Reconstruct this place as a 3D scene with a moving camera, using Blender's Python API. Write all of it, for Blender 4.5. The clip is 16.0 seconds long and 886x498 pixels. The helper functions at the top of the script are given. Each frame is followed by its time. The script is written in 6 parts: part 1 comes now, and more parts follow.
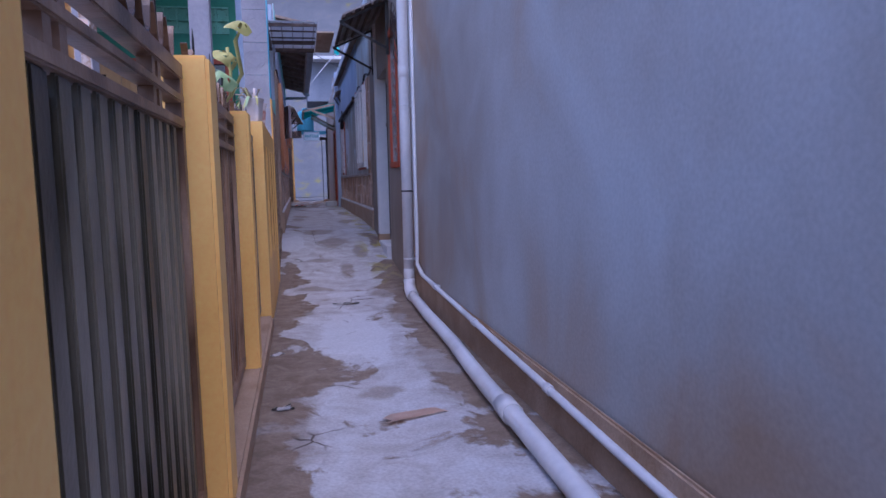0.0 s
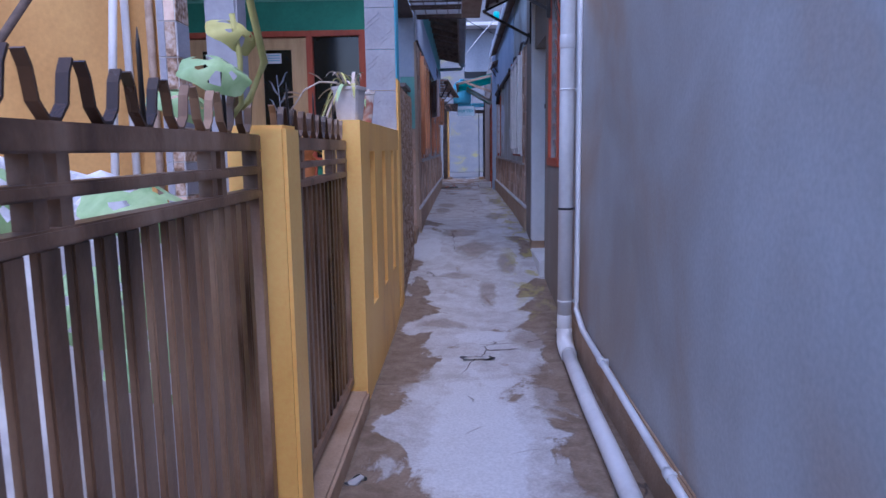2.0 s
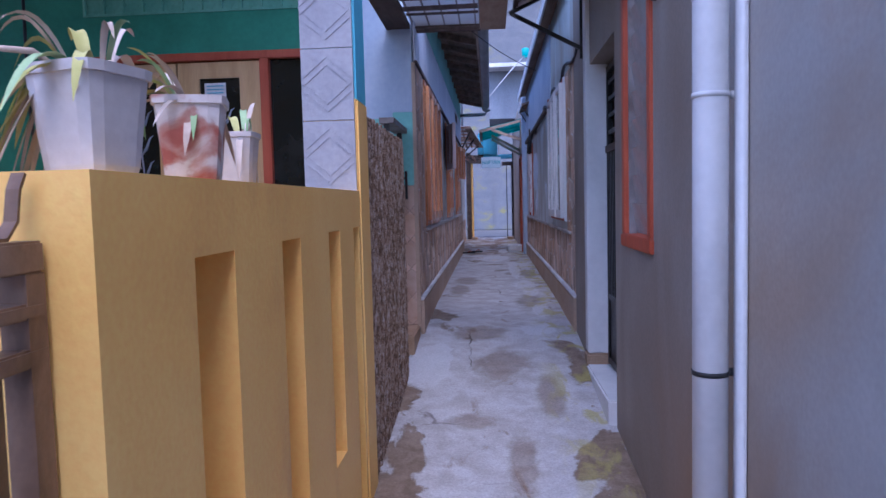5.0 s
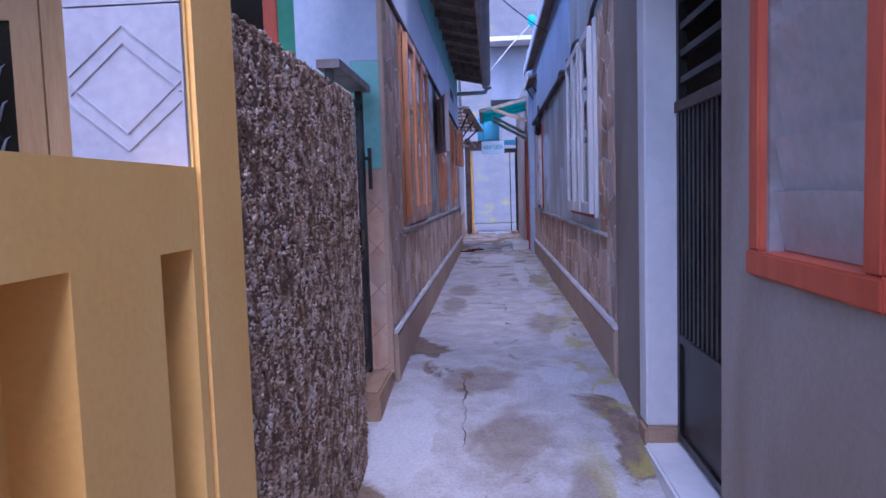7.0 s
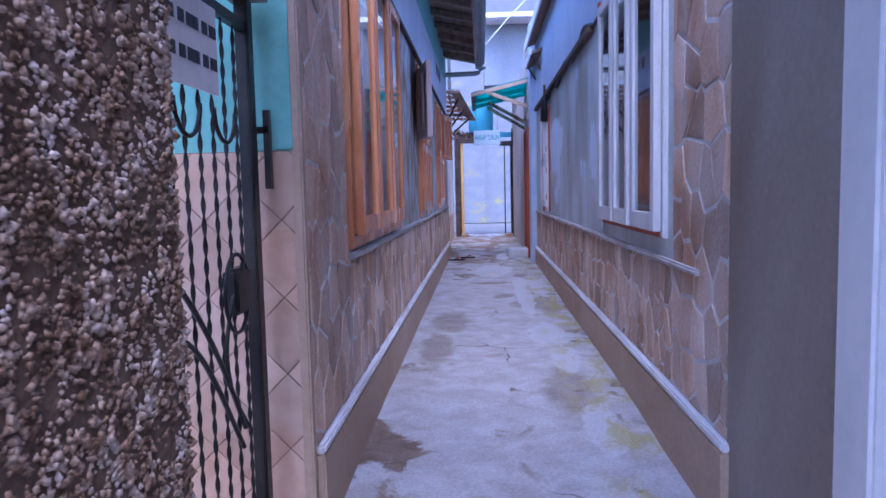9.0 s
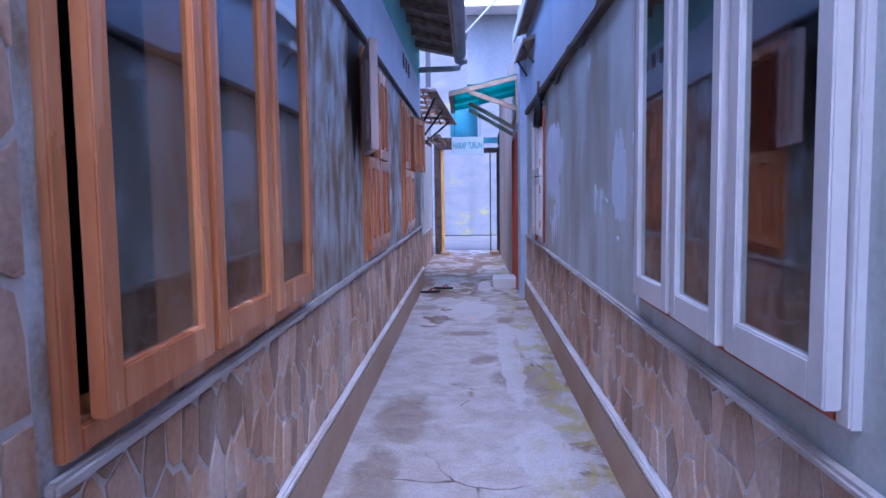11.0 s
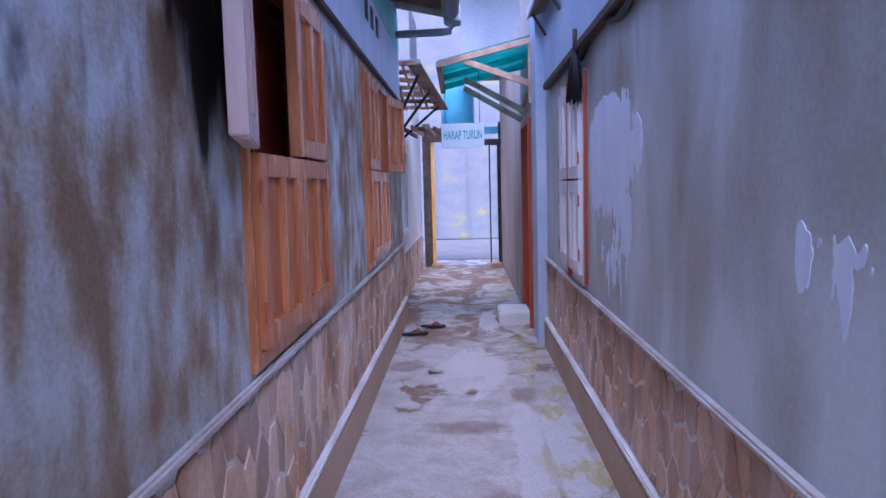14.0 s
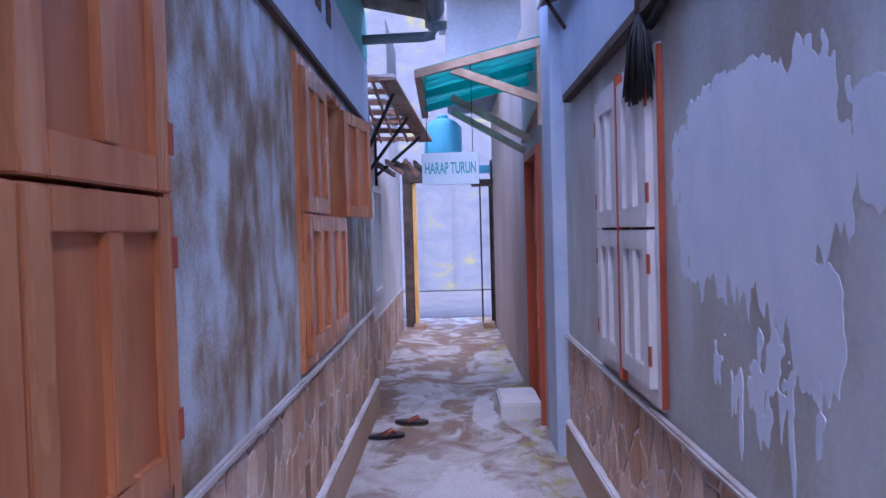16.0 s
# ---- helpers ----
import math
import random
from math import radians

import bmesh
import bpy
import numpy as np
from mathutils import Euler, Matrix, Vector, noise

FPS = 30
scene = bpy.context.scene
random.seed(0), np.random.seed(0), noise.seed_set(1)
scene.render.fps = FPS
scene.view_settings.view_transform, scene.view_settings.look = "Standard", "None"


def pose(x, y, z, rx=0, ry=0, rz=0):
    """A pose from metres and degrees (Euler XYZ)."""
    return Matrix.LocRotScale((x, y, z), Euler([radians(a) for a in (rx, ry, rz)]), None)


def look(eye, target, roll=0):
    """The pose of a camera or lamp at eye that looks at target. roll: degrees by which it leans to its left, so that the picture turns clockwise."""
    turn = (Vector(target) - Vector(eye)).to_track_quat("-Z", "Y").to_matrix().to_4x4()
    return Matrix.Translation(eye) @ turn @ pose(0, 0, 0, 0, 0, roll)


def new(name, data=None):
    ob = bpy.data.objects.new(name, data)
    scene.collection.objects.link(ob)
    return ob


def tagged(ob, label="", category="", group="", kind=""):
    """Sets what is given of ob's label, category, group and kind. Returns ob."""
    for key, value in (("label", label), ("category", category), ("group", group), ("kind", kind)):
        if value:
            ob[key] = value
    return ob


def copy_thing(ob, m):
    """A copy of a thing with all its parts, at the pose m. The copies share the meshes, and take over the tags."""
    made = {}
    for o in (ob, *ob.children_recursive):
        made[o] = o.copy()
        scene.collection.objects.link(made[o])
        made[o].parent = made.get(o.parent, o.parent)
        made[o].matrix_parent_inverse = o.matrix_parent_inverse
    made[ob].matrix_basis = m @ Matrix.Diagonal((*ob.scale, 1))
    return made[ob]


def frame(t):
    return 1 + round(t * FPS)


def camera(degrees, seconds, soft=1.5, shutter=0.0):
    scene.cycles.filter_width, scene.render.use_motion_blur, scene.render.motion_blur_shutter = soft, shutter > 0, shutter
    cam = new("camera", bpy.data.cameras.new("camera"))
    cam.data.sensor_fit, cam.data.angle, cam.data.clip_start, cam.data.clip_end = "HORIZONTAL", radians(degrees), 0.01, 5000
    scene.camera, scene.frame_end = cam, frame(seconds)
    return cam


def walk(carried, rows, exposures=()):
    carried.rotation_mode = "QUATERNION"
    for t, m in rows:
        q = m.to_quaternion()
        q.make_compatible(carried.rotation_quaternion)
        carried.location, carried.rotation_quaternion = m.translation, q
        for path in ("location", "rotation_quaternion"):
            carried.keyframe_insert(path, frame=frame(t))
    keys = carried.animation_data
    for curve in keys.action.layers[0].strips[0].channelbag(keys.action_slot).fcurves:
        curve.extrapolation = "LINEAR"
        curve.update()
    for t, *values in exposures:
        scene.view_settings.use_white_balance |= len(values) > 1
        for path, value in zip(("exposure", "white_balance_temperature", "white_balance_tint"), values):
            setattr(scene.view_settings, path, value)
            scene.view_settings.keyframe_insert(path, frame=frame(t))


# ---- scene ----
cam = camera(65.3, 16.0, 1.5, 0.12)
PATH = [
    (0, (-0.177, 0.059, 1.058), (0.224, 2.008, 0.856), -1.3),
    (0.5, (-0.059, 0.494, 1.168), (0.17, 2.47, 0.953), -1.0),
    (1, (-0.012, 0.97, 1.219), (0.116, 2.951, 0.977), -0.5),
    (1.5, (0.056, 1.412, 1.278), (0.103, 3.392, 1.001), -0.4),
    (2, (0.121, 1.829, 1.369), (0.063, 3.807, 1.082), -0.8),
    (2.5, (0.121, 2.264, 1.367), (0.057, 4.244, 1.086), -1.0),
    (3, (0.165, 2.685, 1.386), (0.095, 4.667, 1.13), -1.1),
    (3.5, (0.18, 3.15, 1.45), (0.058, 5.136, 1.252), -1.3),
    (4, (0.141, 3.624, 1.445), (0.015, 5.614, 1.28), -1.2),
    (4.5, (0.179, 4.079, 1.434), (0.086, 6.072, 1.289), -1.3),
    (4.7, (0.199, 4.271, 1.465), (0.074, 6.262, 1.331), -1.2),
    (6.8, (0.195, 6.236, 1.441), (0.029, 8.224, 1.291), -1.8),
    (7, (0.193, 6.43, 1.457), (0.047, 8.418, 1.299), -1.8),
    (7.5, (0.191, 6.913, 1.468), (0.003, 8.9, 1.351), -2.1),
    (8, (0.111, 7.373, 1.446), (-0.088, 9.359, 1.318), -1.9),
    (8.5, (0.1, 7.858, 1.462), (-0.009, 9.849, 1.309), -1.3),
    (9, (0.137, 8.368, 1.483), (0.021, 10.357, 1.314), -1.3),
    (9.5, (0.113, 8.882, 1.499), (-0.009, 10.867, 1.289), -1.3),
    (10, (0.156, 9.324, 1.563), (0.082, 11.312, 1.363), -0.8),
    (10.2, (0.183, 9.521, 1.6), (0.106, 11.51, 1.411), -0.7),
    (12.3, (0.278, 11.177, 1.772), (0.192, 13.17, 1.627), -0.9),
    (12.5, (0.266, 11.34, 1.791), (0.208, 13.334, 1.65), -0.9),
    (13, (0.265, 11.793, 1.775), (0.211, 13.786, 1.624), -1.0),
    (13.5, (0.253, 12.173, 1.789), (0.169, 14.163, 1.618), -1.2),
    (14, (0.232, 12.589, 1.808), (0.165, 14.58, 1.626), -1.5),
    (14.5, (0.237, 13.004, 1.815), (0.183, 14.996, 1.64), -1.9),
    (15, (0.212, 13.418, 1.806), (0.135, 15.41, 1.648), -2.1),
    (15.5, (0.207, 13.863, 1.832), (0.193, 15.86, 1.714), -2.0),
    (16, (0.213, 14.289, 1.837), (0.19, 16.289, 1.784), -1.6),
]
walk(cam, [(t, look(eye, target, roll)) for t, eye, target, roll in PATH],
     [(0.0, 0.8, 4960, 34), (1.0, 0.93, 4900, 29), (3.0, 1.02, 4830, 27), (4.5, 1.18, 4860, 27), (7.0, 1.64, 4800, 36), (8.5, 1.98, 4640, 32), (10.0, 2.05, 4620, 31), (13.0, 2.12, 4900, 33), (16.0, 2.06, 5000, 34)])

# ---- light: an overcast tropical noon ----
world = bpy.data.worlds.new("overcast_sky")
scene.world = world
world.use_nodes = True
wn = world.node_tree
sky = wn.nodes.new("ShaderNodeTexSky")
sky.sky_type = "NISHITA"
sky.sun_disc = False
sky.sun_elevation, sky.sun_rotation = radians(61), radians(170)
sky.dust_density, sky.air_density = 3.0, 1.2
wn.links.new(sky.outputs[0], wn.nodes["Background"].inputs[0])
wn.nodes["Background"].inputs[1].default_value = 0.15
sun = new("sun", bpy.data.lights.new("sun", "SUN"))
sun.data.energy, sun.data.angle, sun.data.color = 0.3, radians(40), (1.0, 0.96, 0.9)
sun.matrix_world = look((0, 0, 20), (-2, 11, 0))


# ---- materials ----
def nodes_of(m):
    m.use_nodes = True
    return m.node_tree.nodes, m.node_tree.links, m.node_tree.nodes["Principled BSDF"]


def ramp(ns, stops):
    r = ns.new("ShaderNodeValToRGB")
    while len(r.color_ramp.elements) < len(stops):
        r.color_ramp.elements.new(0.5)
    for e, (p, c) in zip(r.color_ramp.elements, stops):
        e.position, e.color = p, (*c, 1)
    return r


def surface(name, stops, rough=0.8, scale=3.0, stretch=(1, 1, 1), grain=40.0, bump=0.3, metal=0.0, distort=0.6, vary=0.0, spec=0.4, depth=0.01, fibre=False, coarse=0.18):
    """A paint, plaster, wood or metal with blotches of its own at two sizes and a fine relief."""
    m = bpy.data.materials.new(name)
    ns, ln, b = nodes_of(m)
    tc = ns.new("ShaderNodeTexCoord")
    mp = ns.new("ShaderNodeMapping")
    mp.inputs["Scale"].default_value = stretch
    ln.new(tc.outputs["Object"], mp.inputs[0])
    n1 = ns.new("ShaderNodeTexNoise")
    n1.inputs["Scale"].default_value, n1.inputs["Detail"].default_value, n1.inputs["Distortion"].default_value = scale, 8, distort
    ln.new(mp.outputs[0], n1.inputs[0])
    n2 = ns.new("ShaderNodeTexNoise")
    n2.inputs["Scale"].default_value, n2.inputs["Detail"].default_value = grain, 5
    ln.new(mp.outputs[0] if fibre else tc.outputs["Object"], n2.inputs[0])
    r = ramp(ns, stops)
    n3 = ns.new("ShaderNodeTexNoise")
    n3.inputs["Scale"].default_value, n3.inputs["Detail"].default_value = scale * 0.37, 3
    ln.new(tc.outputs["Object"], n3.inputs[0])
    both = ns.new("ShaderNodeMath")
    both.operation = "MULTIPLY_ADD"
    ln.new(n3.outputs[0], both.inputs[0])
    both.inputs[1].default_value = 0.55
    shift = ns.new("ShaderNodeMath")
    shift.operation = "SUBTRACT"
    ln.new(n1.outputs[0], shift.inputs[0])
    shift.inputs[1].default_value = 0.275
    ln.new(shift.outputs[0], both.inputs[2])
    ln.new(both.outputs[0], r.inputs[0])
    mix = ns.new("ShaderNodeMixRGB")
    mix.blend_type, mix.inputs[0].default_value = "OVERLAY", coarse
    ln.new(r.outputs[0], mix.inputs[1])
    ln.new(n2.outputs[0], mix.inputs[2])
    out = mix.outputs[0]
    if vary:
        info = ns.new("ShaderNodeObjectInfo")
        hs = ns.new("ShaderNodeHueSaturation")
        mr = ns.new("ShaderNodeMapRange")
        mr.inputs[3].default_value, mr.inputs[4].default_value = 1 - vary, 1 + vary
        ln.new(info.outputs["Random"], mr.inputs[0])
        ln.new(mr.outputs[0], hs.inputs["Value"])
        ln.new(out, hs.inputs["Color"])
        out = hs.outputs[0]
    ln.new(out, b.inputs["Base Color"])
    rr = ns.new("ShaderNodeMapRange")
    rr.inputs[3].default_value, rr.inputs[4].default_value = max(0.02, rough - 0.12), min(1, rough + 0.12)
    ln.new(n1.outputs[0], rr.inputs[0])
    ln.new(rr.outputs[0], b.inputs["Roughness"])
    b.inputs["Metallic"].default_value = metal
    b.inputs["Specular IOR Level"].default_value = spec
    if bump:
        bp = ns.new("ShaderNodeBump")
        bp.inputs["Strength"].default_value, bp.inputs["Distance"].default_value = bump, depth
        ln.new(n2.outputs[0], bp.inputs["Height"])
        ln.new(bp.outputs[0], b.inputs["Normal"])
    return m


def glass_of(name, tint=(0.9, 0.95, 0.95)):
    m = bpy.data.materials.new(name)
    ns, ln, b = nodes_of(m)
    b.inputs["Base Color"].default_value = (*tint, 1)
    b.inputs["Roughness"].default_value = 0.03
    b.inputs["Transmission Weight"].default_value = 1.0
    b.inputs["IOR"].default_value = 2.3
    return m


PLASTER = surface("grey_cement_plaster", [(0.36, (0.37, 0.28, 0.20)), (0.45, (0.40, 0.355, 0.305)), (0.54, (0.42, 0.43, 0.42)), (0.68, (0.49, 0.525, 0.535))], 0.7, 0.9, (1, 1, 0.8), 60, 0.06)
PLASTER_BROWN = surface("brown_grey_plaster", [(0.35, (0.40, 0.30, 0.23)), (0.6, (0.46, 0.39, 0.34))], 0.85, 1.2, (1, 1, 0.6), 50, 0.15)
GREY_PLASTER = surface("smooth_dark_grey_plaster", [(0.35, (0.22, 0.17, 0.13)), (0.5, (0.265, 0.22, 0.18)), (0.65, (0.315, 0.275, 0.235))], 0.6, 1.6, (1, 1, 0.4), 50, 0.1)
BARE_CEMENT = surface("bare_cement", [(0.3, (0.33, 0.21, 0.12)), (0.7, (0.46, 0.33, 0.22))], 0.95, 4, (1, 1, 1), 60, 0.6)
YELLOW = surface("ochre_yellow_paint", [(0.25, (0.72, 0.39, 0.10)), (0.42, (0.87, 0.52, 0.13)), (0.75, (0.92, 0.60, 0.18))], 0.55, 2.2, (1, 1, 0.5), 60, 0.15)
GATE_METAL = surface("brown_gate_paint", [(0.3, (0.085, 0.045, 0.024)), (0.5, (0.23, 0.14, 0.085)), (0.75, (0.38, 0.27, 0.19))], 0.4, 6, (1, 1, 0.35), 70, 0.15)
SLAT = surface("dull_green_grey_slat_paint", [(0.38, (0.014, 0.013, 0.009)), (0.50, (0.055, 0.052, 0.036)), (0.66, (0.23, 0.215, 0.165))], 0.35, 3, (1, 1, 0.25), 70, 0.12, distort=0.3, vary=0.25)
SLAT_BROWN = surface("tan_brown_slat_paint", [(0.36, (0.06, 0.032, 0.016)), (0.48, (0.22, 0.13, 0.075)), (0.66, (0.36, 0.24, 0.15))], 0.4, 4, (1, 1, 0.25), 70, 0.12, distort=0.3, vary=0.2)
SLAT_DARK = surface("red_brown_slat_paint", [(0.36, (0.03, 0.014, 0.006)), (0.52, (0.12, 0.063, 0.03)), (0.70, (0.25, 0.155, 0.088))], 0.3, 4, (1, 1, 0.25), 70, 0.12, distort=0.3, vary=0.2)
STREET_PAINT = surface("streaked_white_street_paint", [(0.36, (0.18, 0.19, 0.21)), (0.56, (0.215, 0.22, 0.235)), (0.62, (0.235, 0.235, 0.20)), (0.69, (0.31, 0.29, 0.13))], 0.8, 1.4, (1, 1, 1.6), 25, 0.1)
STREET_CONCRETE = surface("pale_street_concrete", [(0.3, (0.13, 0.125, 0.125)), (0.7, (0.19, 0.185, 0.18))], 0.85, 2, (1, 1, 1), 30, 0.3)
UPPER_PAINT = surface("pale_lavender_upper_paint", [(0.3, (0.56, 0.60, 0.68)), (0.7, (0.68, 0.72, 0.79))], 0.75, 2.4, (1, 1, 0.5), 30, 0.15)
IRON = surface("black_iron_paint", [(0.3, (0.012, 0.012, 0.013)), (0.7, (0.05, 0.045, 0.04))], 0.4, 9, (1, 1, 0.5), 80, 0.2, 0.4)
PVC = surface("white_pvc", [(0.3, (0.58, 0.58, 0.58)), (0.6, (0.72, 0.72, 0.72))], 0.4, 3, (1, 1, 0.4), 30, 0.05)
GREEN = surface("green_house_paint", [(0.3, (0.034, 0.20, 0.115)), (0.6, (0.052, 0.27, 0.16))], 0.7, 2, (1, 1, 1), 30, 0.1)
TEAL = surface("teal_house_paint", [(0.3, (0.21, 0.52, 0.46)), (0.7, (0.30, 0.62, 0.55))], 0.7, 2, (1, 1, 0.6), 30, 0.1)
PALE_BLUE = surface("pale_blue_paint", [(0.3, (0.42, 0.52, 0.66)), (0.7, (0.56, 0.64, 0.76))], 0.75, 1.6, (1, 1, 0.6), 25, 0.1)
SKY_BLUE = surface("bright_blue_paint", [(0.3, (0.10, 0.45, 0.62)), (0.7, (0.16, 0.55, 0.72))], 0.6, 3, (1, 1, 0.4), 25, 0.1)
HOUSE_BLUE = surface("weathered_blue_grey_paint", [(0.33, (0.25, 0.175, 0.105)), (0.425, (0.36, 0.295, 0.22)), (0.49, (0.44, 0.415, 0.375)), (0.55, (0.49, 0.51, 0.505)), (0.66, (0.62, 0.68, 0.71))], 0.65, 7.5, (1.0, 1.0, 0.5), 80, 0.3, distort=0.2, coarse=0.4)
HOUSE_GREY = surface("blue_grey_wall_paint", [(0.30, (0.34, 0.31, 0.25)), (0.40, (0.41, 0.43, 0.41)), (0.52, (0.48, 0.53, 0.525)), (0.66, (0.63, 0.70, 0.73))], 0.42, 2.6, (1, 1, 0.4), 55, 0.09, distort=0.3, coarse=0.25, spec=0.5)
WHITE_WALL = surface("white_limewash", [(0.3, (0.6, 0.6, 0.6)), (0.7, (0.8, 0.8, 0.79))], 0.85, 2, (1, 1, 0.5), 25, 0.15)
PEELED = surface("bare_pale_blue_filler", [(0.3, (0.70, 0.80, 0.93)), (0.7, (0.78, 0.87, 0.98))], 0.9, 9, (1, 1, 0.6), 60, 0.1)
MORTAR = surface("pale_mortar", [(0.3, (0.58, 0.55, 0.52)), (0.7, (0.74, 0.73, 0.72))], 0.95, 8, (1, 1, 1), 60, 0.4)
STONE = surface("brown_flagstone", [(0.3, (0.42, 0.245, 0.145)), (0.5, (0.54, 0.385, 0.275)), (0.72, (0.61, 0.51, 0.44))], 0.7, 4, (1, 1, 0.7), 60, 0.6, vary=0.32, coarse=0.3)
PLINTH = surface("smooth_tan_plinth", [(0.3, (0.42, 0.29, 0.19)), (0.7, (0.50, 0.39, 0.29))], 0.8, 2, (1, 0.6, 1), 45, 0.15)
WHITE_TRIM = surface("white_painted_edge", [(0.3, (0.62, 0.58, 0.55)), (0.6, (0.8, 0.8, 0.8))], 0.75, 6, (1, 0.4, 1), 60, 0.15)
BAND = surface("grey_cement_band", [(0.3, (0.42, 0.37, 0.33)), (0.6, (0.60, 0.585, 0.57))], 0.85, 6, (1, 0.5, 1), 60, 0.3)
WOOD = surface("orange_varnished_wood", [(0.3, (0.50, 0.175, 0.065)), (0.55, (0.65, 0.285, 0.12)), (0.75, (0.74, 0.42, 0.23))], 0.26, 2.5, (3, 3, 0.5), 22, 0.12, vary=0.08, fibre=True)
RED_WOOD = surface("red_brown_painted_wood", [(0.3, (0.36, 0.062, 0.024)), (0.7, (0.47, 0.105, 0.045))], 0.5, 4, (3, 3, 0.5), 25, 0.1, fibre=True)
PANEL_WOOD = surface("red_stained_panel_wood", [(0.3, (0.44, 0.13, 0.045)), (0.55, (0.56, 0.22, 0.085)), (0.75, (0.64, 0.33, 0.16))], 0.35, 2.5, (3, 3, 0.4), 22, 0.12, vary=0.1, fibre=True)
DARK_WOOD = surface("dark_weathered_wood", [(0.3, (0.05, 0.035, 0.03)), (0.7, (0.13, 0.095, 0.075))], 0.85, 5, (2, 0.5, 2), 40, 0.3, fibre=True)
PALE_WOOD = surface("pale_raw_wood", [(0.3, (0.36, 0.26, 0.19)), (0.7, (0.52, 0.41, 0.32))], 0.8, 5, (2, 0.6, 2), 40, 0.3, fibre=True)
DOOR_YELLOW = surface("varnished_yellow_door", [(0.3, (0.5, 0.31, 0.13)), (0.7, (0.62, 0.41, 0.2))], 0.4, 3, (3, 3, 0.4), 25, 0.1, fibre=True)
WHITE_FRAME = surface("white_window_paint", [(0.3, (0.6, 0.6, 0.6)), (0.7, (0.78, 0.78, 0.78))], 0.45, 4, (1, 1, 0.4), 40, 0.1)
PEACH_TILE = surface("peach_ceramic_tile", [(0.3, (0.56, 0.36, 0.24)), (0.7, (0.66, 0.49, 0.38))], 0.3, 5, (1, 1, 1), 20, 0.05, vary=0.12)
GROUT = surface("tile_grout", [(0.3, (0.26, 0.18, 0.13)), (0.7, (0.36, 0.26, 0.2))], 0.95, 8, (1, 1, 1), 50, 0.3)
EMBOSSED = surface("white_embossed_cladding", [(0.3, (0.27, 0.27, 0.30)), (0.7, (0.35, 0.35, 0.38))], 0.6, 4, (1, 1, 1), 40, 0.2)
PEBBLE = surface("mixed_pebble", [(0.34, (0.15, 0.09, 0.05)), (0.45, (0.31, 0.20, 0.13)), (0.56, (0.45, 0.34, 0.26)), (0.70, (0.56, 0.48, 0.42))], 0.85, 26, (1, 1, 1), 90, 0.3, distort=0.2, coarse=0.3)
PEBBLE_BED = surface("dark_pebble_bed", [(0.3, (0.09, 0.055, 0.032)), (0.7, (0.20, 0.135, 0.09))], 0.95, 20, (1, 1, 1), 80, 0.5)
TIN = surface("rusty_tin", [(0.3, (0.16, 0.12, 0.1)), (0.7, (0.33, 0.31, 0.3))], 0.6, 5, (1, 1, 1), 30, 0.2, 0.3)
GUTTER = surface("grey_gutter", [(0.3, (0.3, 0.3, 0.31)), (0.7, (0.44, 0.44, 0.45))], 0.5, 4, (1, 0.5, 1), 30, 0.1)
TURQUOISE = surface("turquoise_roof_sheet", [(0.3, (0.02, 0.6, 0.56)), (0.7, (0.05, 0.72, 0.67))], 0.4, 3, (1, 1, 1), 20, 0.05)
SIGN_BLUE = surface("pale_blue_sign_board", [(0.3, (0.55, 0.72, 0.84)), (0.7, (0.62, 0.78, 0.9))], 0.6, 3, (1, 1, 1), 20, 0.05)
LETTER = surface("teal_sign_lettering", [(0.3, (0.06, 0.36, 0.48)), (0.7, (0.1, 0.44, 0.56))], 0.7, 5)
WHITE_POT = surface("worn_white_pot", [(0.3, (0.5, 0.47, 0.46)), (0.7, (0.64, 0.61, 0.6))], 0.6, 4, (1, 1, 1), 40, 0.15)
STAINED_POT = surface("rust_stained_white_pot", [(0.40, (0.34, 0.10, 0.07)), (0.47, (0.42, 0.24, 0.19)), (0.54, (0.58, 0.52, 0.48)), (0.7, (0.64, 0.6, 0.58))], 0.6, 9, (1, 1, 1), 40, 0.15)
LEAF = surface("green_leaf", [(0.3, (0.18, 0.31, 0.11)), (0.7, (0.40, 0.53, 0.27))], 0.5, 12, (1, 1, 1), 40, 0.1)
LEAF_DRY = surface("dry_leaf", [(0.3, (0.42, 0.33, 0.25)), (0.7, (0.6, 0.5, 0.42))], 0.8, 10, (1, 1, 1), 40, 0.1)
LEAF_YELLOW = surface("yellow_leaf", [(0.3, (0.4, 0.38, 0.1)), (0.7, (0.55, 0.52, 0.2))], 0.7, 10, (1, 1, 1), 40, 0.1)
BLACK = surface("black_plastic", [(0.3, (0.01, 0.01, 0.011)), (0.7, (0.03, 0.03, 0.03))], 0.5, 5)
PAPER = surface("white_paper", [(0.3, (0.65, 0.62, 0.6)), (0.7, (0.78, 0.76, 0.75))], 0.9, 8)
LITTER = surface("brown_cardboard", [(0.3, (0.62, 0.44, 0.32)), (0.7, (0.78, 0.6, 0.48))], 0.9, 8)
SOFFIT = surface("brown_weathered_boards", [(0.3, (0.15, 0.10, 0.07)), (0.7, (0.34, 0.25, 0.185))], 0.8, 5, (3, 0.4, 3), 40, 0.3, fibre=True)
VENT_GREEN = surface("pale_green_vent_paint", [(0.3, (0.13, 0.36, 0.24)), (0.7, (0.20, 0.46, 0.32))], 0.7, 6, (1, 1, 1), 30, 0.1)
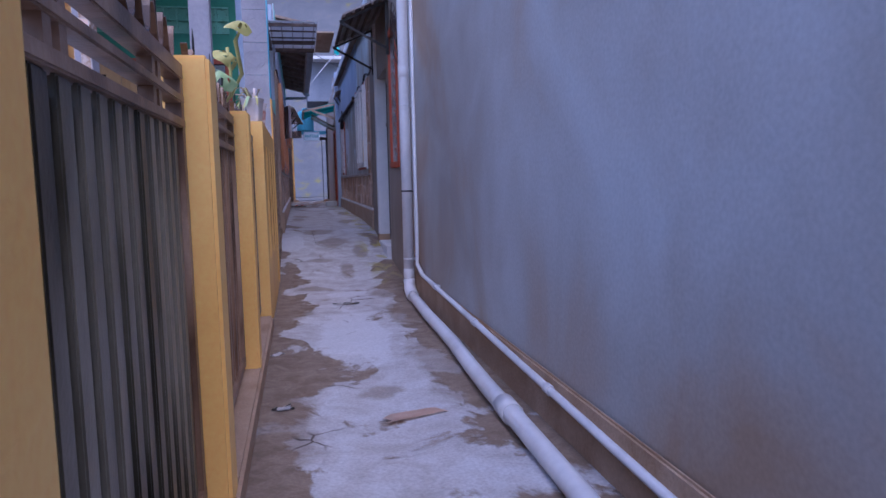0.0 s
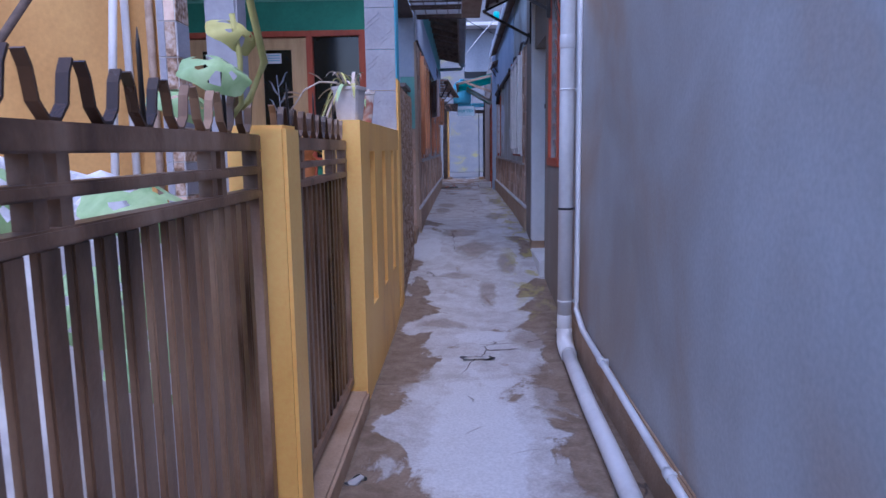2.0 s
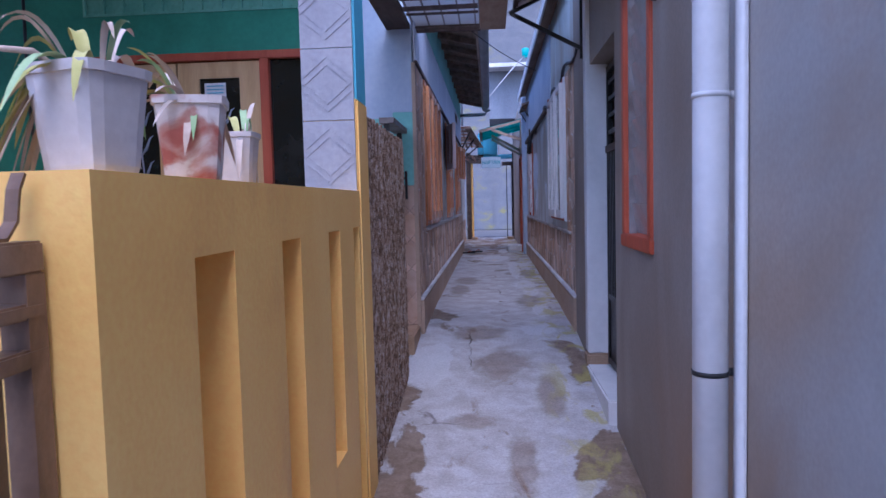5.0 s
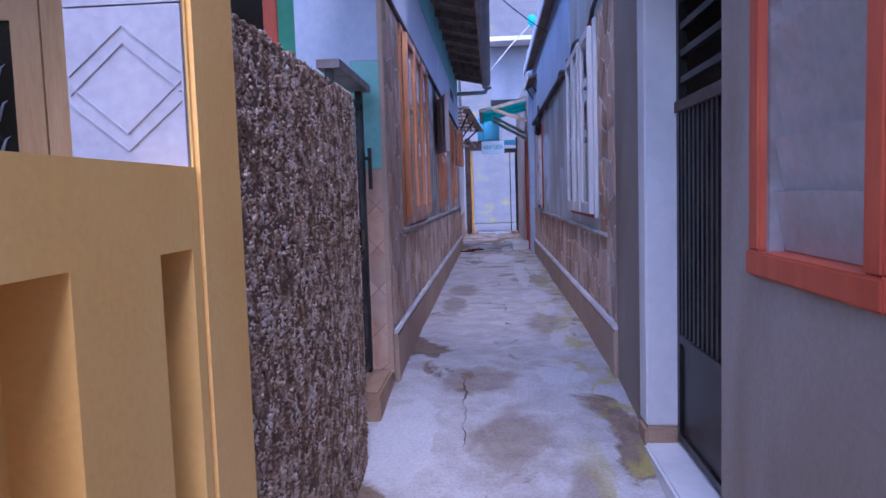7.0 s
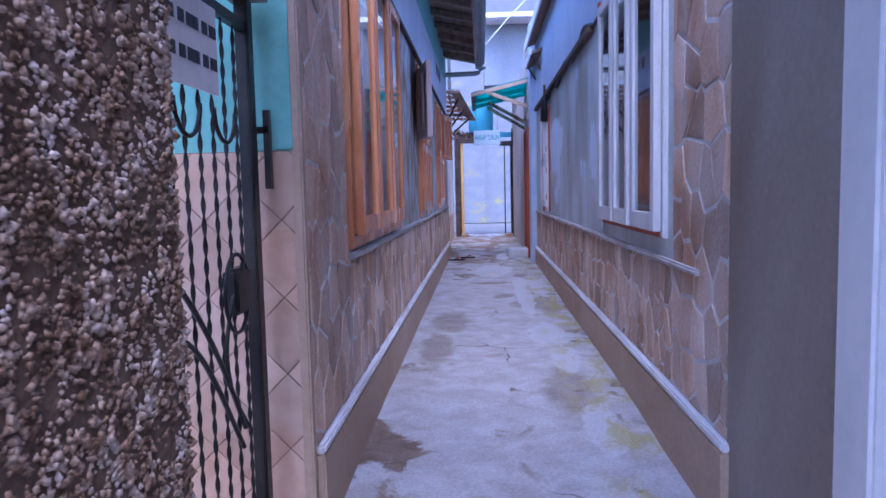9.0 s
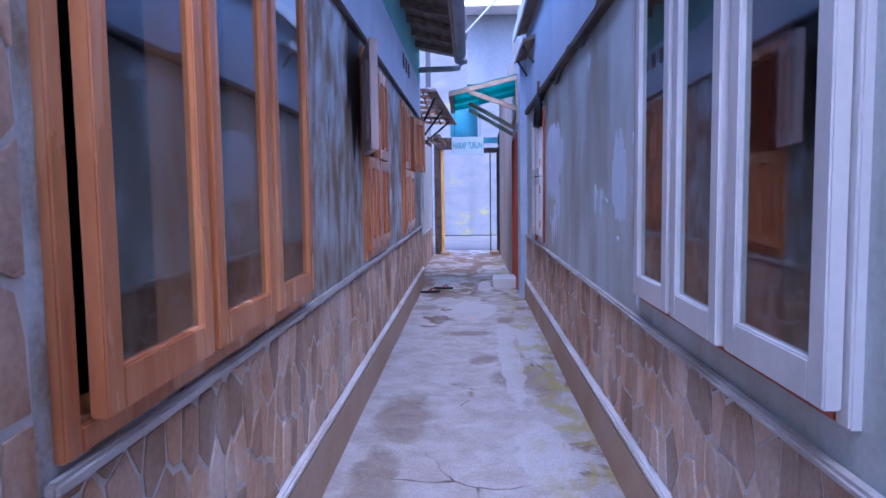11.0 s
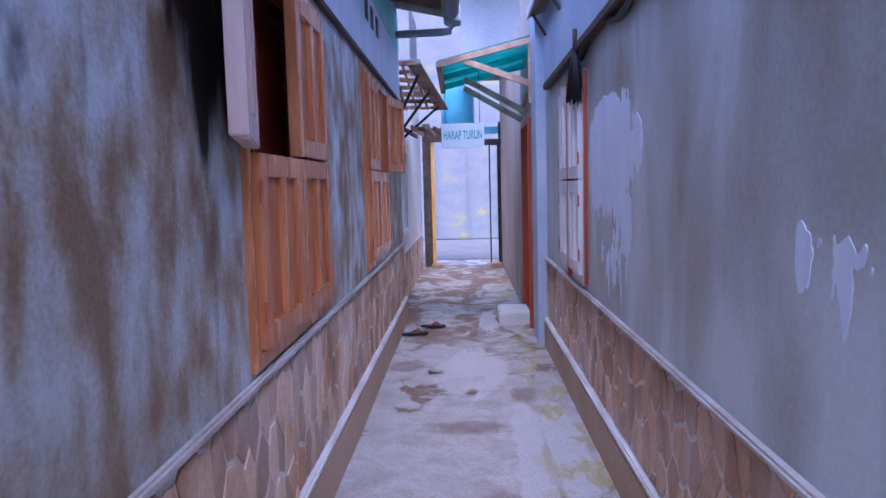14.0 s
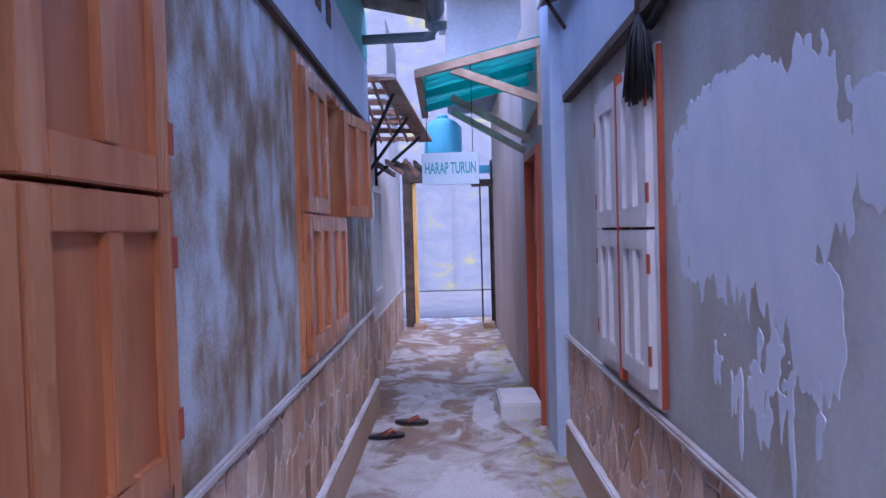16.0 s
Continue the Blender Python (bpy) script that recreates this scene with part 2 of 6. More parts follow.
TARP = surface("creased_white_plastic_sheet", [(0.3, (0.46, 0.46, 0.48)), (0.55, (0.66, 0.66, 0.68)), (0.75, (0.78, 0.78, 0.79))], 0.45, 5, (1, 1, 1), 30, 0.2)
CLAY = surface("terracotta_clay", [(0.3, (0.30, 0.12, 0.05)), (0.7, (0.44, 0.20, 0.09))], 0.85, 6, (1, 1, 1), 40, 0.4)
RACK_WOOD = surface("reddish_raw_slats", [(0.3, (0.26, 0.13, 0.085)), (0.7, (0.46, 0.30, 0.22))], 0.8, 5, (2, 0.6, 2), 40, 0.3, fibre=True)
PALE_LEAF = surface("bleached_pale_shutter_paint", [(0.3, (0.52, 0.38, 0.33)), (0.6, (0.66, 0.55, 0.52))], 0.5, 3, (3, 3, 0.5), 25, 0.1, fibre=True)
# base darkened to carry the roof slab's shade on the tall house
GREY_RENDER = surface("shaded_blue_grey_render", [(0.3, (0.20, 0.22, 0.26)), (0.7, (0.27, 0.295, 0.34))], 0.85, 1.8, (1, 1, 0.6), 25, 0.1)
# darker copy of YELLOW that keeps the yard walls' shade in the colour
SHADED_OCHRE = surface("shaded_ochre_wall_paint", [(0.3, (0.46, 0.25, 0.075)), (0.7, (0.58, 0.34, 0.11))], 0.75, 1.8, (1, 1, 0.6), 30, 0.15)
EARTH = surface("packed_earth", [(0.3, (0.16, 0.13, 0.1)), (0.7, (0.27, 0.23, 0.19))], 0.95, 1.5, (1, 1, 1), 20, 0.5)
GLASS = glass_of("window_glass", (0.55, 0.62, 0.6))
DARK_GLASS = surface("dark_etched_glass", [(0.3, (0.008, 0.01, 0.009)), (0.7, (0.02, 0.022, 0.02))], 0.08, 4, (1, 1, 1), 20, 0, spec=0.6)
SHEET = surface("milky_roof_sheet", [(0.3, (0.6, 0.6, 0.6)), (0.7, (0.72, 0.72, 0.72))], 0.5, 5, (1, 1, 1), 30, 0.1)
SHEET.node_tree.nodes["Principled BSDF"].inputs["Transmission Weight"].default_value = 0.9
TURQUOISE.node_tree.nodes["Principled BSDF"].inputs["Transmission Weight"].default_value = 0.5

FROST = surface("milky_louvre_glass", [(0.3, (0.46, 0.42, 0.38)), (0.7, (0.58, 0.54, 0.51))], 0.12, 3, (1, 1, 1), 30, 0.02, spec=0.7)
FROST.node_tree.nodes["Principled BSDF"].inputs["Transmission Weight"].default_value = 0.35


def paving():
    """Worn cement: pale screed in large flakes over darker damp concrete, moss along one side."""
    m = bpy.data.materials.new("worn_cement_paving")
    ns, ln, b = nodes_of(m)
    tc = ns.new("ShaderNodeTexCoord")
    sep = ns.new("ShaderNodeSeparateXYZ")
    ln.new(tc.outputs["Object"], sep.inputs[0])

    def noise_at(scale, detail, distort, stretch=(1, 1, 1), rough=0.55):
        mp = ns.new("ShaderNodeMapping")
        mp.inputs["Scale"].default_value = stretch
        ln.new(tc.outputs["Object"], mp.inputs[0])
        n = ns.new("ShaderNodeTexNoise")
        n.inputs["Scale"].default_value, n.inputs["Detail"].default_value = scale, detail
        n.inputs["Distortion"].default_value, n.inputs["Roughness"].default_value = distort, rough
        ln.new(mp.outputs[0], n.inputs[0])
        return n.outputs[0]

    def math_of(op, a, c):
        q = ns.new("ShaderNodeMath")
        q.operation = op
        for i, v in enumerate((a, c)):
            if isinstance(v, (int, float)):
                q.inputs[i].default_value = v
            else:
                ln.new(v, q.inputs[i])
        return q.outputs[0]

    def blend(fac, a, c):
        q = ns.new("ShaderNodeMixRGB")
        ln.new(fac, q.inputs[0])
        for i, v in ((1, a), (2, c)):
            if isinstance(v, tuple):
                q.inputs[i].default_value = (*v, 1)
            else:
                ln.new(v, q.inputs[i])
        return q.outputs[0]

    def step_of(v, lo, hi):
        q = ns.new("ShaderNodeMapRange")
        q.inputs[1].default_value, q.inputs[2].default_value = lo, hi
        ln.new(v, q.inputs[0])
        return q.outputs[0]

    def blobs(spots, soft=0.25, ragged=1.7):
        """Ragged stains or worn places, each (x, y, half width, half length)."""
        fray = math_of("MULTIPLY", math_of("SUBTRACT", noise_at(5.5, 8, 0.5, (1, 0.8, 1), 0.62), 0.5), ragged)
        total = None
        for bx, by, bw, bl in spots:
            mp = ns.new("ShaderNodeMapping")
            mp.inputs["Scale"].default_value = (1 / bw, 1 / bl, 0)
            mp.inputs["Location"].default_value = (-bx / bw, -by / bl, 0)
            ln.new(tc.outputs["Object"], mp.inputs[0])
            far = ns.new("ShaderNodeVectorMath")
            far.operation = "LENGTH"
            ln.new(mp.outputs[0], far.inputs[0])
            one_spot = math_of("SUBTRACT", 1.0, far.outputs["Value"])
            total = one_spot if total is None else math_of("MAXIMUM", total, one_spot)
        return step_of(math_of("ADD", total, fray), 0.0, soft)

    grain = noise_at(70, 6, 0)
    pale = ramp(ns, [(0.35, (0.40, 0.37, 0.35)), (0.65, (0.52, 0.515, 0.515))])
    ln.new(noise_at(6, 6, 0.4), pale.inputs[0])
    damp = ramp(ns, [(0.35, (0.17, 0.115, 0.07)), (0.65, (0.27, 0.205, 0.145))])
    ln.new(noise_at(9, 7, 0.6), damp.inputs[0])
    centre = math_of("ABSOLUTE", math_of("SUBTRACT", sep.outputs[0], 0.22), 0)
    edge = math_of("MULTIPLY", step_of(centre, 0.28, 0.62), math_of("ADD", math_of("MULTIPLY", step_of(sep.outputs[1], 9.0, 7.6), 0.15), 0.06))
    flake = step_of(math_of("SUBTRACT", noise_at(1.7, 9, 0.5, (1, 0.75, 1), 0.6), math_of("SUBTRACT", edge, math_of("MULTIPLY", step_of(sep.outputs[1], 8.0, 11.0), 0.055))), 0.398, 0.43)
    col = blend(flake, damp.outputs[0], pale.outputs[0])
    crack = ns.new("ShaderNodeTexVoronoi")
    crack.feature = "DISTANCE_TO_EDGE"
    crack.inputs["Scale"].default_value = 1.1
    warp = ns.new("ShaderNodeMixRGB")
    warp.inputs[0].default_value = 0.12
    nz = ns.new("ShaderNodeTexNoise")
    nz.inputs["Scale"].default_value = 4
    ln.new(tc.outputs["Object"], nz.inputs[0])
    ln.new(tc.outputs["Object"], warp.inputs[1])
    ln.new(nz.outputs["Color"], warp.inputs[2])
    ln.new(warp.outputs[0], crack.inputs[0])
    line = math_of("MULTIPLY", step_of(crack.outputs[0], 0.007, 0.002), step_of(noise_at(1.2, 2, 0), 0.56, 0.62))
    col = blend(math_of("MULTIPLY", step_of(math_of("ADD", noise_at(2.3, 7, 1.2, (1, 0.8, 1)), math_of("SUBTRACT", math_of("MULTIPLY", step_of(sep.outputs[1], 16.8, 19.5), 0.22), 0.09)), 0.56, 0.66), 0.85), col, (0.21, 0.125, 0.065))
    brown = blobs([(-0.3, 4.3, 0.2, 0.45), (-0.36, 3.3, 0.24, 0.7), (0.66, 4.2, 0.2, 0.95), (0.64, 5.9, 0.14, 0.7), (0.22, 3.75, 0.14, 0.14), (-0.28, 6.2, 0.2, 0.4), (-0.05, 7.45, 0.22, 0.14), (0.62, 6.95, 0.16, 0.3),
                   (0.35, 8.35, 0.1, 0.5), (0.05, 8.9, 0.2, 0.12), (0.27, 9.85, 0.26, 0.4), (0.09, 10.65, 0.3, 0.26), (0.6, 9.3, 0.12, 0.4), (-0.14, 14.2, 0.2, 0.55), (-0.2, 13.2, 0.14, 0.6), (0.62, 15.0, 0.26, 0.34),
                   (0.6, 12.2, 0.16, 0.5), (0.75, 14.9, 0.12, 0.5), (-0.27, 18.0, 0.17, 0.2), (-0.1, 18.9, 0.34, 0.12), (0.07, 18.75, 0.05, 0.1), (0.6, 17.2, 0.11, 0.2), (0.2, 16.6, 0.3, 0.14), (0.35, 15.6, 0.14, 0.18)], 0.4, 1.5)
    col = blend(math_of("MULTIPLY", brown, 0.6), col, damp.outputs[0])
    fresh = blobs([(0.24, 7.08, 0.22, 0.2), (0.18, 5.2, 0.26, 1.0), (0.25, 17.85, 0.3, 0.7), (0.55, 15.5, 0.085, 1.2), (0.56, 16.5, 0.085, 0.6), (0.76, 16.2, 0.11, 0.9), (0.45, 19.8, 0.1, 0.6), (-0.3, 9.9, 0.2, 0.5),
                   (0.6, 10.75, 0.16, 0.22), (0.62, 13.6, 0.14, 0.5), (0.66, 12.9, 0.1, 0.4), (0.7, 11.6, 0.1, 0.35)], 0.14, 1.3)
    col = blend(math_of("MULTIPLY", fresh, 0.8), col, (0.56, 0.56, 0.57))
    col = blend(line, col, (0.10, 0.07, 0.05))
    moss_side = math_of("MULTIPLY", step_of(sep.outputs[0], 0.52, 0.74), step_of(sep.outputs[1], 7.0, 8.5))
    moss = math_of("MULTIPLY", moss_side, step_of(noise_at(7, 8, 0.5, (1, 0.5, 1)), 0.50, 0.60))
    col = blend(math_of("MULTIPLY", moss, 0.7), col, (0.40, 0.35, 0.09))
    mx = ns.new("ShaderNodeMixRGB")
    mx.blend_type, mx.inputs[0].default_value = "OVERLAY", 0.4
    ln.new(col, mx.inputs[1])
    ln.new(grain, mx.inputs[2])
    ln.new(mx.outputs[0], b.inputs["Base Color"])
    rr = ns.new("ShaderNodeMapRange")
    rr.inputs[3].default_value, rr.inputs[4].default_value = 0.62, 0.8
    ln.new(flake, rr.inputs[0])
    ln.new(rr.outputs[0], b.inputs["Roughness"])
    bp = ns.new("ShaderNodeBump")
    bp.inputs["Strength"].default_value, bp.inputs["Distance"].default_value = 0.5, 0.012
    h = math_of("ADD", math_of("MULTIPLY", grain, 0.35), math_of("SUBTRACT", flake, line))
    ln.new(h, bp.inputs["Height"])
    ln.new(bp.outputs[0], b.inputs["Normal"])
    return m



def black_streaks(m, yc, spread, z_low):
    """Adds near-black streaks round one stretch of a wall to a paint."""
    ns, ln, b = nodes_of(m)
    tc = ns.new("ShaderNodeTexCoord")
    sep = ns.new("ShaderNodeSeparateXYZ")
    ln.new(tc.outputs["Object"], sep.inputs[0])
    mp = ns.new("ShaderNodeMapping")
    mp.inputs["Scale"].default_value = (1, 1, 0.3)
    ln.new(tc.outputs["Object"], mp.inputs[0])
    n = ns.new("ShaderNodeTexNoise")
    n.inputs["Scale"].default_value, n.inputs["Detail"].default_value, n.inputs["Distortion"].default_value = 9.0, 9, 0.2
    ln.new(mp.outputs[0], n.inputs[0])

    def op(kind, a, c):
        q = ns.new("ShaderNodeMath")
        q.operation = kind
        for i, v in enumerate((a, c)):
            if isinstance(v, (int, float)):
                q.inputs[i].default_value = v
            else:
                ln.new(v, q.inputs[i])
        return q.outputs[0]

    def rng_of(v, lo, hi):
        q = ns.new("ShaderNodeMapRange")
        q.inputs[1].default_value, q.inputs[2].default_value = lo, hi
        ln.new(v, q.inputs[0])
        return q.outputs[0]
    near = rng_of(op("ABSOLUTE", op("SUBTRACT", sep.outputs[1], yc), 0), spread, 0.0)
    high = rng_of(sep.outputs[2], z_low, z_low + 0.35)
    lift = op("ADD", op("MULTIPLY", near, 0.05), op("MULTIPLY", op("MULTIPLY", near, high), 0.6))
    mask = rng_of(op("ADD", n.outputs[0], lift), 0.64, 0.84)
    mx = ns.new("ShaderNodeMixRGB")
    ln.new(mask, mx.inputs[0])
    old = b.inputs["Base Color"].links[0].from_socket
    ln.new(old, mx.inputs[1])
    mx.inputs[2].default_value = (0.03, 0.024, 0.02, 1)
    ln.new(mx.outputs[0], b.inputs["Base Color"])


def tone_cloud(m, centre, reach, colour, amount):
    """Blends a cloudy patch of another colour round one point of a wall into a paint."""
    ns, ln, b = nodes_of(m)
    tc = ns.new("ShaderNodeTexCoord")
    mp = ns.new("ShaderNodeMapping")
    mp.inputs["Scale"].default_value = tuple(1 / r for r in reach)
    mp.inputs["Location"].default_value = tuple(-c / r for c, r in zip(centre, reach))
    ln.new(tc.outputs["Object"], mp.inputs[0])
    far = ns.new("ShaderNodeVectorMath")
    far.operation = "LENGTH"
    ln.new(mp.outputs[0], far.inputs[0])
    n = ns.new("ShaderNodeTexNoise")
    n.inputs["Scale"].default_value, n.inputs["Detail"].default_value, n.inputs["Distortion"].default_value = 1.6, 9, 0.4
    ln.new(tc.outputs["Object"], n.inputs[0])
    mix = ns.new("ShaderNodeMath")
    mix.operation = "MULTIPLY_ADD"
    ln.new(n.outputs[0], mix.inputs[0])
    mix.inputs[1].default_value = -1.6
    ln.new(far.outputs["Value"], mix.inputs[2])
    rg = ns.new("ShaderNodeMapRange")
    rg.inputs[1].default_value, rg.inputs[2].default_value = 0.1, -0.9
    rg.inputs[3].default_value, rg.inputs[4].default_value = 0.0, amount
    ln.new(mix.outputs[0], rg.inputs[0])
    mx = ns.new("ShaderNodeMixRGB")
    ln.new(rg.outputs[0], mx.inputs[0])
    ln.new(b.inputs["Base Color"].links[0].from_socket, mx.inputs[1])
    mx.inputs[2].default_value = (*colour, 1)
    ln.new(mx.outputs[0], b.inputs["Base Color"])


# plaster turns darker and browner round y 5.4
tone_cloud(PLASTER, (0.93, 5.4, 1.3), (2.0, 2.2, 2.2), (0.26, 0.225, 0.185), 0.7)
# brown stains: pipe foot, west house wall, louvre house foot
tone_cloud(PLASTER, (0.93, 6.7, 0.2), (1.0, 0.9, 0.8), (0.27, 0.16, 0.08), 0.7)
tone_cloud(HOUSE_BLUE, (-0.44, 13.7, 1.3), (1.0, 1.0, 0.8), (0.20, 0.145, 0.09), 0.4)
tone_cloud(GREY_PLASTER, (0.945, 7.2, 0.3), (1.0, 0.7, 0.9), (0.27, 0.15, 0.07), 0.7)
black_streaks(HOUSE_BLUE, 14.42, 0.36, 1.85)
PAVING = paving()


# ---- building helpers ----
def bm_new():
    return bmesh.new()


def box(bm, x0, y0, z0, x1, y1, z1):
    return bmesh.ops.create_cube(bm, size=1, matrix=Matrix.LocRotScale(((x0 + x1) / 2, (y0 + y1) / 2, (z0 + z1) / 2), None, (abs(x1 - x0), abs(y1 - y0), abs(z1 - z0))))["verts"]


def bar(bm, a, b, w, h=None):
    """A straight bar of rectangular section from a to b."""
    a, b = Vector(a), Vector(b)
    d = b - a
    turn = d.to_track_quat("Z", "Y" if abs(d.normalized().y) < 0.9 else "X").to_matrix().to_4x4()
    return bmesh.ops.create_cube(bm, size=1, matrix=Matrix.Translation((a + b) / 2) @ turn @ Matrix.Diagonal((w, h or w, d.length, 1)))["verts"]


def tube(bm, pts, r, n=8):
    pts = [Vector(p) for p in pts]
    rings = []
    for i, p in enumerate(pts):
        d = (pts[min(i + 1, len(pts) - 1)] - pts[max(i - 1, 0)]).normalized()
        side = d.cross(Vector((0.3, 0.2, 1) if abs(d.z) < 0.9 else (1, 0.1, 0))).normalized()
        up = side.cross(d)
        rad = r[i] if isinstance(r, (list, tuple)) else r
        rings.append([bm.verts.new(p + rad * (side * math.cos(2 * math.pi * k / n) + up * math.sin(2 * math.pi * k / n))) for k in range(n)])
    for a, c in zip(rings, rings[1:]):
        for k in range(n):
            f = bm.faces.new((a[k], a[(k + 1) % n], c[(k + 1) % n], c[k]))
            f.smooth = True
    bm.faces.new(rings[0][::-1])
    bm.faces.new(rings[-1])


def strap(bm, pts, width, thick):
    """A flat metal strap bent along pts, which lie in a plane of constant x; width runs along x."""
    pts = [Vector(p) for p in pts]
    rows = []
    for i, p in enumerate(pts):
        d = (pts[min(i + 1, len(pts) - 1)] - pts[max(i - 1, 0)]).normalized()
        nrm = Vector((0, -d.z, d.y)) * thick / 2
        w = Vector((width / 2, 0, 0))
        rows.append([bm.verts.new(q) for q in (p - w - nrm, p + w - nrm, p + w + nrm, p - w + nrm)])
    for a, c in zip(rows, rows[1:]):
        for k in range(4):
            bm.faces.new((a[k], a[(k + 1) % 4], c[(k + 1) % 4], c[k]))
    bm.faces.new(rows[0][::-1])
    bm.faces.new(rows[-1])


def mesh_from(name, bm, material, bevel=0.0):
    if bevel:
        edges = [e for e in bm.edges if len(e.link_faces) == 2 and e.calc_face_angle(0) > 0.6]
        bmesh.ops.bevel(bm, geom=edges, offset=bevel, segments=2, affect="EDGES", clamp_overlap=True)
    bmesh.ops.recalc_face_normals(bm, faces=bm.faces[:])
    me = bpy.data.meshes.new(name)
    bm.to_mesh(me)
    bm.free()
    me.materials.append(material)
    return me


def part(name, bm, material, parent=None, label="", bevel=0.0):
    ob = new(name, mesh_from(name, bm, material, bevel))
    if parent is not None:
        ob.parent = parent
        ob.matrix_parent_inverse = Matrix.Translation(-origin_of(parent))
    if label:
        ob["label"] = label
    return ob


def origin_of(ob):
    return ob.location.copy() if ob.data is None else Vector((0, 0, 0))


def thing(name, place, label, category, group="", kind=""):
    ob = new(name)
    ob.location = place
    ob.empty_display_size = 0.1
    return tagged(ob, label, category, group, kind)


def solid(name, bm, material, label, category="", bevel=0.0, kind="", group=""):
    return tagged(part(name, bm, material, None, "", bevel), label, category, group, kind)


def cut_wall(x0, x1, ys, zs, holes):
    """A wall along y between x0 and x1 with rectangular holes (y0, z0, y1, z1) right through it."""
    bm = bm_new()
    yy = sorted({*ys, *[h[0] for h in holes], *[h[2] for h in holes]})
    zz = sorted({*zs, *[h[1] for h in holes], *[h[3] for h in holes]})
    full = {}
    for i in range(len(yy) - 1):
        for j in range(len(zz) - 1):
            cy, cz = (yy[i] + yy[i + 1]) / 2, (zz[j] + zz[j + 1]) / 2
            full[i, j] = not any(h[0] < cy < h[2] and h[1] < cz < h[3] for h in holes)
    cache = {}

    def v(x, i, j):
        key = (x, i, j)
        if key not in cache:
            cache[key] = bm.verts.new((x, yy[i], zz[j]))
        return cache[key]
    for (i, j), f in full.items():
        if not f:
            continue
        for x in (x0, x1):
            bm.faces.new((v(x, i, j), v(x, i + 1, j), v(x, i + 1, j + 1), v(x, i, j + 1)))
        for di, dj, a, c in ((-1, 0, (i, j), (i, j + 1)), (1, 0, (i + 1, j), (i + 1, j + 1)), (0, -1, (i, j), (i + 1, j)), (0, 1, (i, j + 1), (i + 1, j + 1))):
            if not full.get((i + di, j + dj), False):
                bm.faces.new((v(x0, *a), v(x0, *c), v(x1, *c), v(x1, *a)))
    return bm


# ---- ground and paving ----
LEVELS = [(-6, -0.08), (7.3, -0.08), (8.2, 0.0), (9.2, 0.11), (10.0, 0.24), (10.8, 0.33), (12, 0.365), (18, 0.385), (24, 0.37), (400, 0.37)]


def level(y):
    for (a, za), (b, zb) in zip(LEVELS, LEVELS[1:]):
        if y <= b:
            k = max(0.0, (y - a) / (b - a))
            return za + (zb - za) * k
    return LEVELS[-1][1]


bm = bm_new()
yy = [-200, -20, -6, 7.3, 8.2, 9.2, 10, 10.8, 12, 18, 24, 40, 400]
rows_g = [[bm.verts.new((x, y, level(y) - 0.03)) for x in (-300, -3, 3, 300)] for y in yy]
for a, c in zip(rows_g, rows_g[1:]):
    for k in range(3):
        bm.faces.new((a[k], a[k + 1], c[k + 1], c[k]))
solid("ground", bm, EARTH, "packed grey brown earth round the houses", kind="structure")

bm = bm_new()
nx, ny = 18, 330
grid = []
for j in range(ny + 1):
    y = -3 + 31.0 * j / ny
    row = []
    for i in range(nx + 1):
        x = -0.75 + 2.2 * i / nx
        dip = -0.018 * math.exp(-((x - 0.2) / 0.35) ** 2) + 0.012 * (noise.noise((x * 2.2, y * 1.1, 0.3)) + 0.5 * noise.noise((x * 6, y * 4, 2.0)))
        row.append(bm.verts.new((x, y, level(y) + dip)))
    grid.append(row)
for a, c in zip(grid, grid[1:]):
    for k in range(nx):
        f = bm.faces.new((a[k], a[k + 1], c[k + 1], c[k]))
        f.smooth = True
solid("pavement", bm, PAVING, "worn patchy cement alley paving with damp stains", kind="structure")

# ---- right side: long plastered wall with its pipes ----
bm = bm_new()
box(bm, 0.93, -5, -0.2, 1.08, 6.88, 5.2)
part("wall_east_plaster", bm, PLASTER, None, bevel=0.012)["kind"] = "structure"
bm = bm_new()
box(bm, 0.905, -5, -0.2, 0.93, 6.9, 0.16)
part("wall_east_footing", bm, BARE_CEMENT, None, bevel=0.01)["kind"] = "structure"
bm = bm_new()
box(bm, -6, -5.2, -0.2, 1.1, -5, 2.0)
part("wall_south", bm, PLASTER)["kind"] = "structure"

down = thing("drain_pipe", (0.84, 6.6, -0.05), "white PVC rain pipe standing against the plastered wall", "pipe")
bm = bm_new()
tube(bm, [(0.83, 6.6, z) for z in (0.06, 1.5, 3.0, 5.0)], 0.05, 16)
part("pipe", bm, PVC, down)
for z in (0.16, 2.06, 2.9):
    bm = bm_new()
    tube(bm, [(0.83, 6.6, z - 0.045), (0.83, 6.6, z - 0.04), (0.83, 6.6, z + 0.04), (0.83, 6.6, z + 0.045)], [0.05, 0.0525, 0.0525, 0.05], 16)
    part("socket", bm, PVC, down)
bm = bm_new()
tube(bm, [(0.83, 6.6, 0.1), (0.83, 6.58, 0.02), (0.832, 6.5, -0.02), (0.832, 6.4, -0.03)], 0.058, 14)
part("elbow", bm, PVC, down)
for z in (0.30, 0.95, 1.75):
    bm = bm_new()
    tube(bm, [(0.885, 6.6, z), (0.94, 6.6, z)], 0.012, 8)
    tube(bm, [(0.83, 6.6, z - 0.007), (0.83, 6.6, z + 0.007)], 0.0525, 16)
    part("clip", bm, BLACK if z == 0.95 else PVC, down)

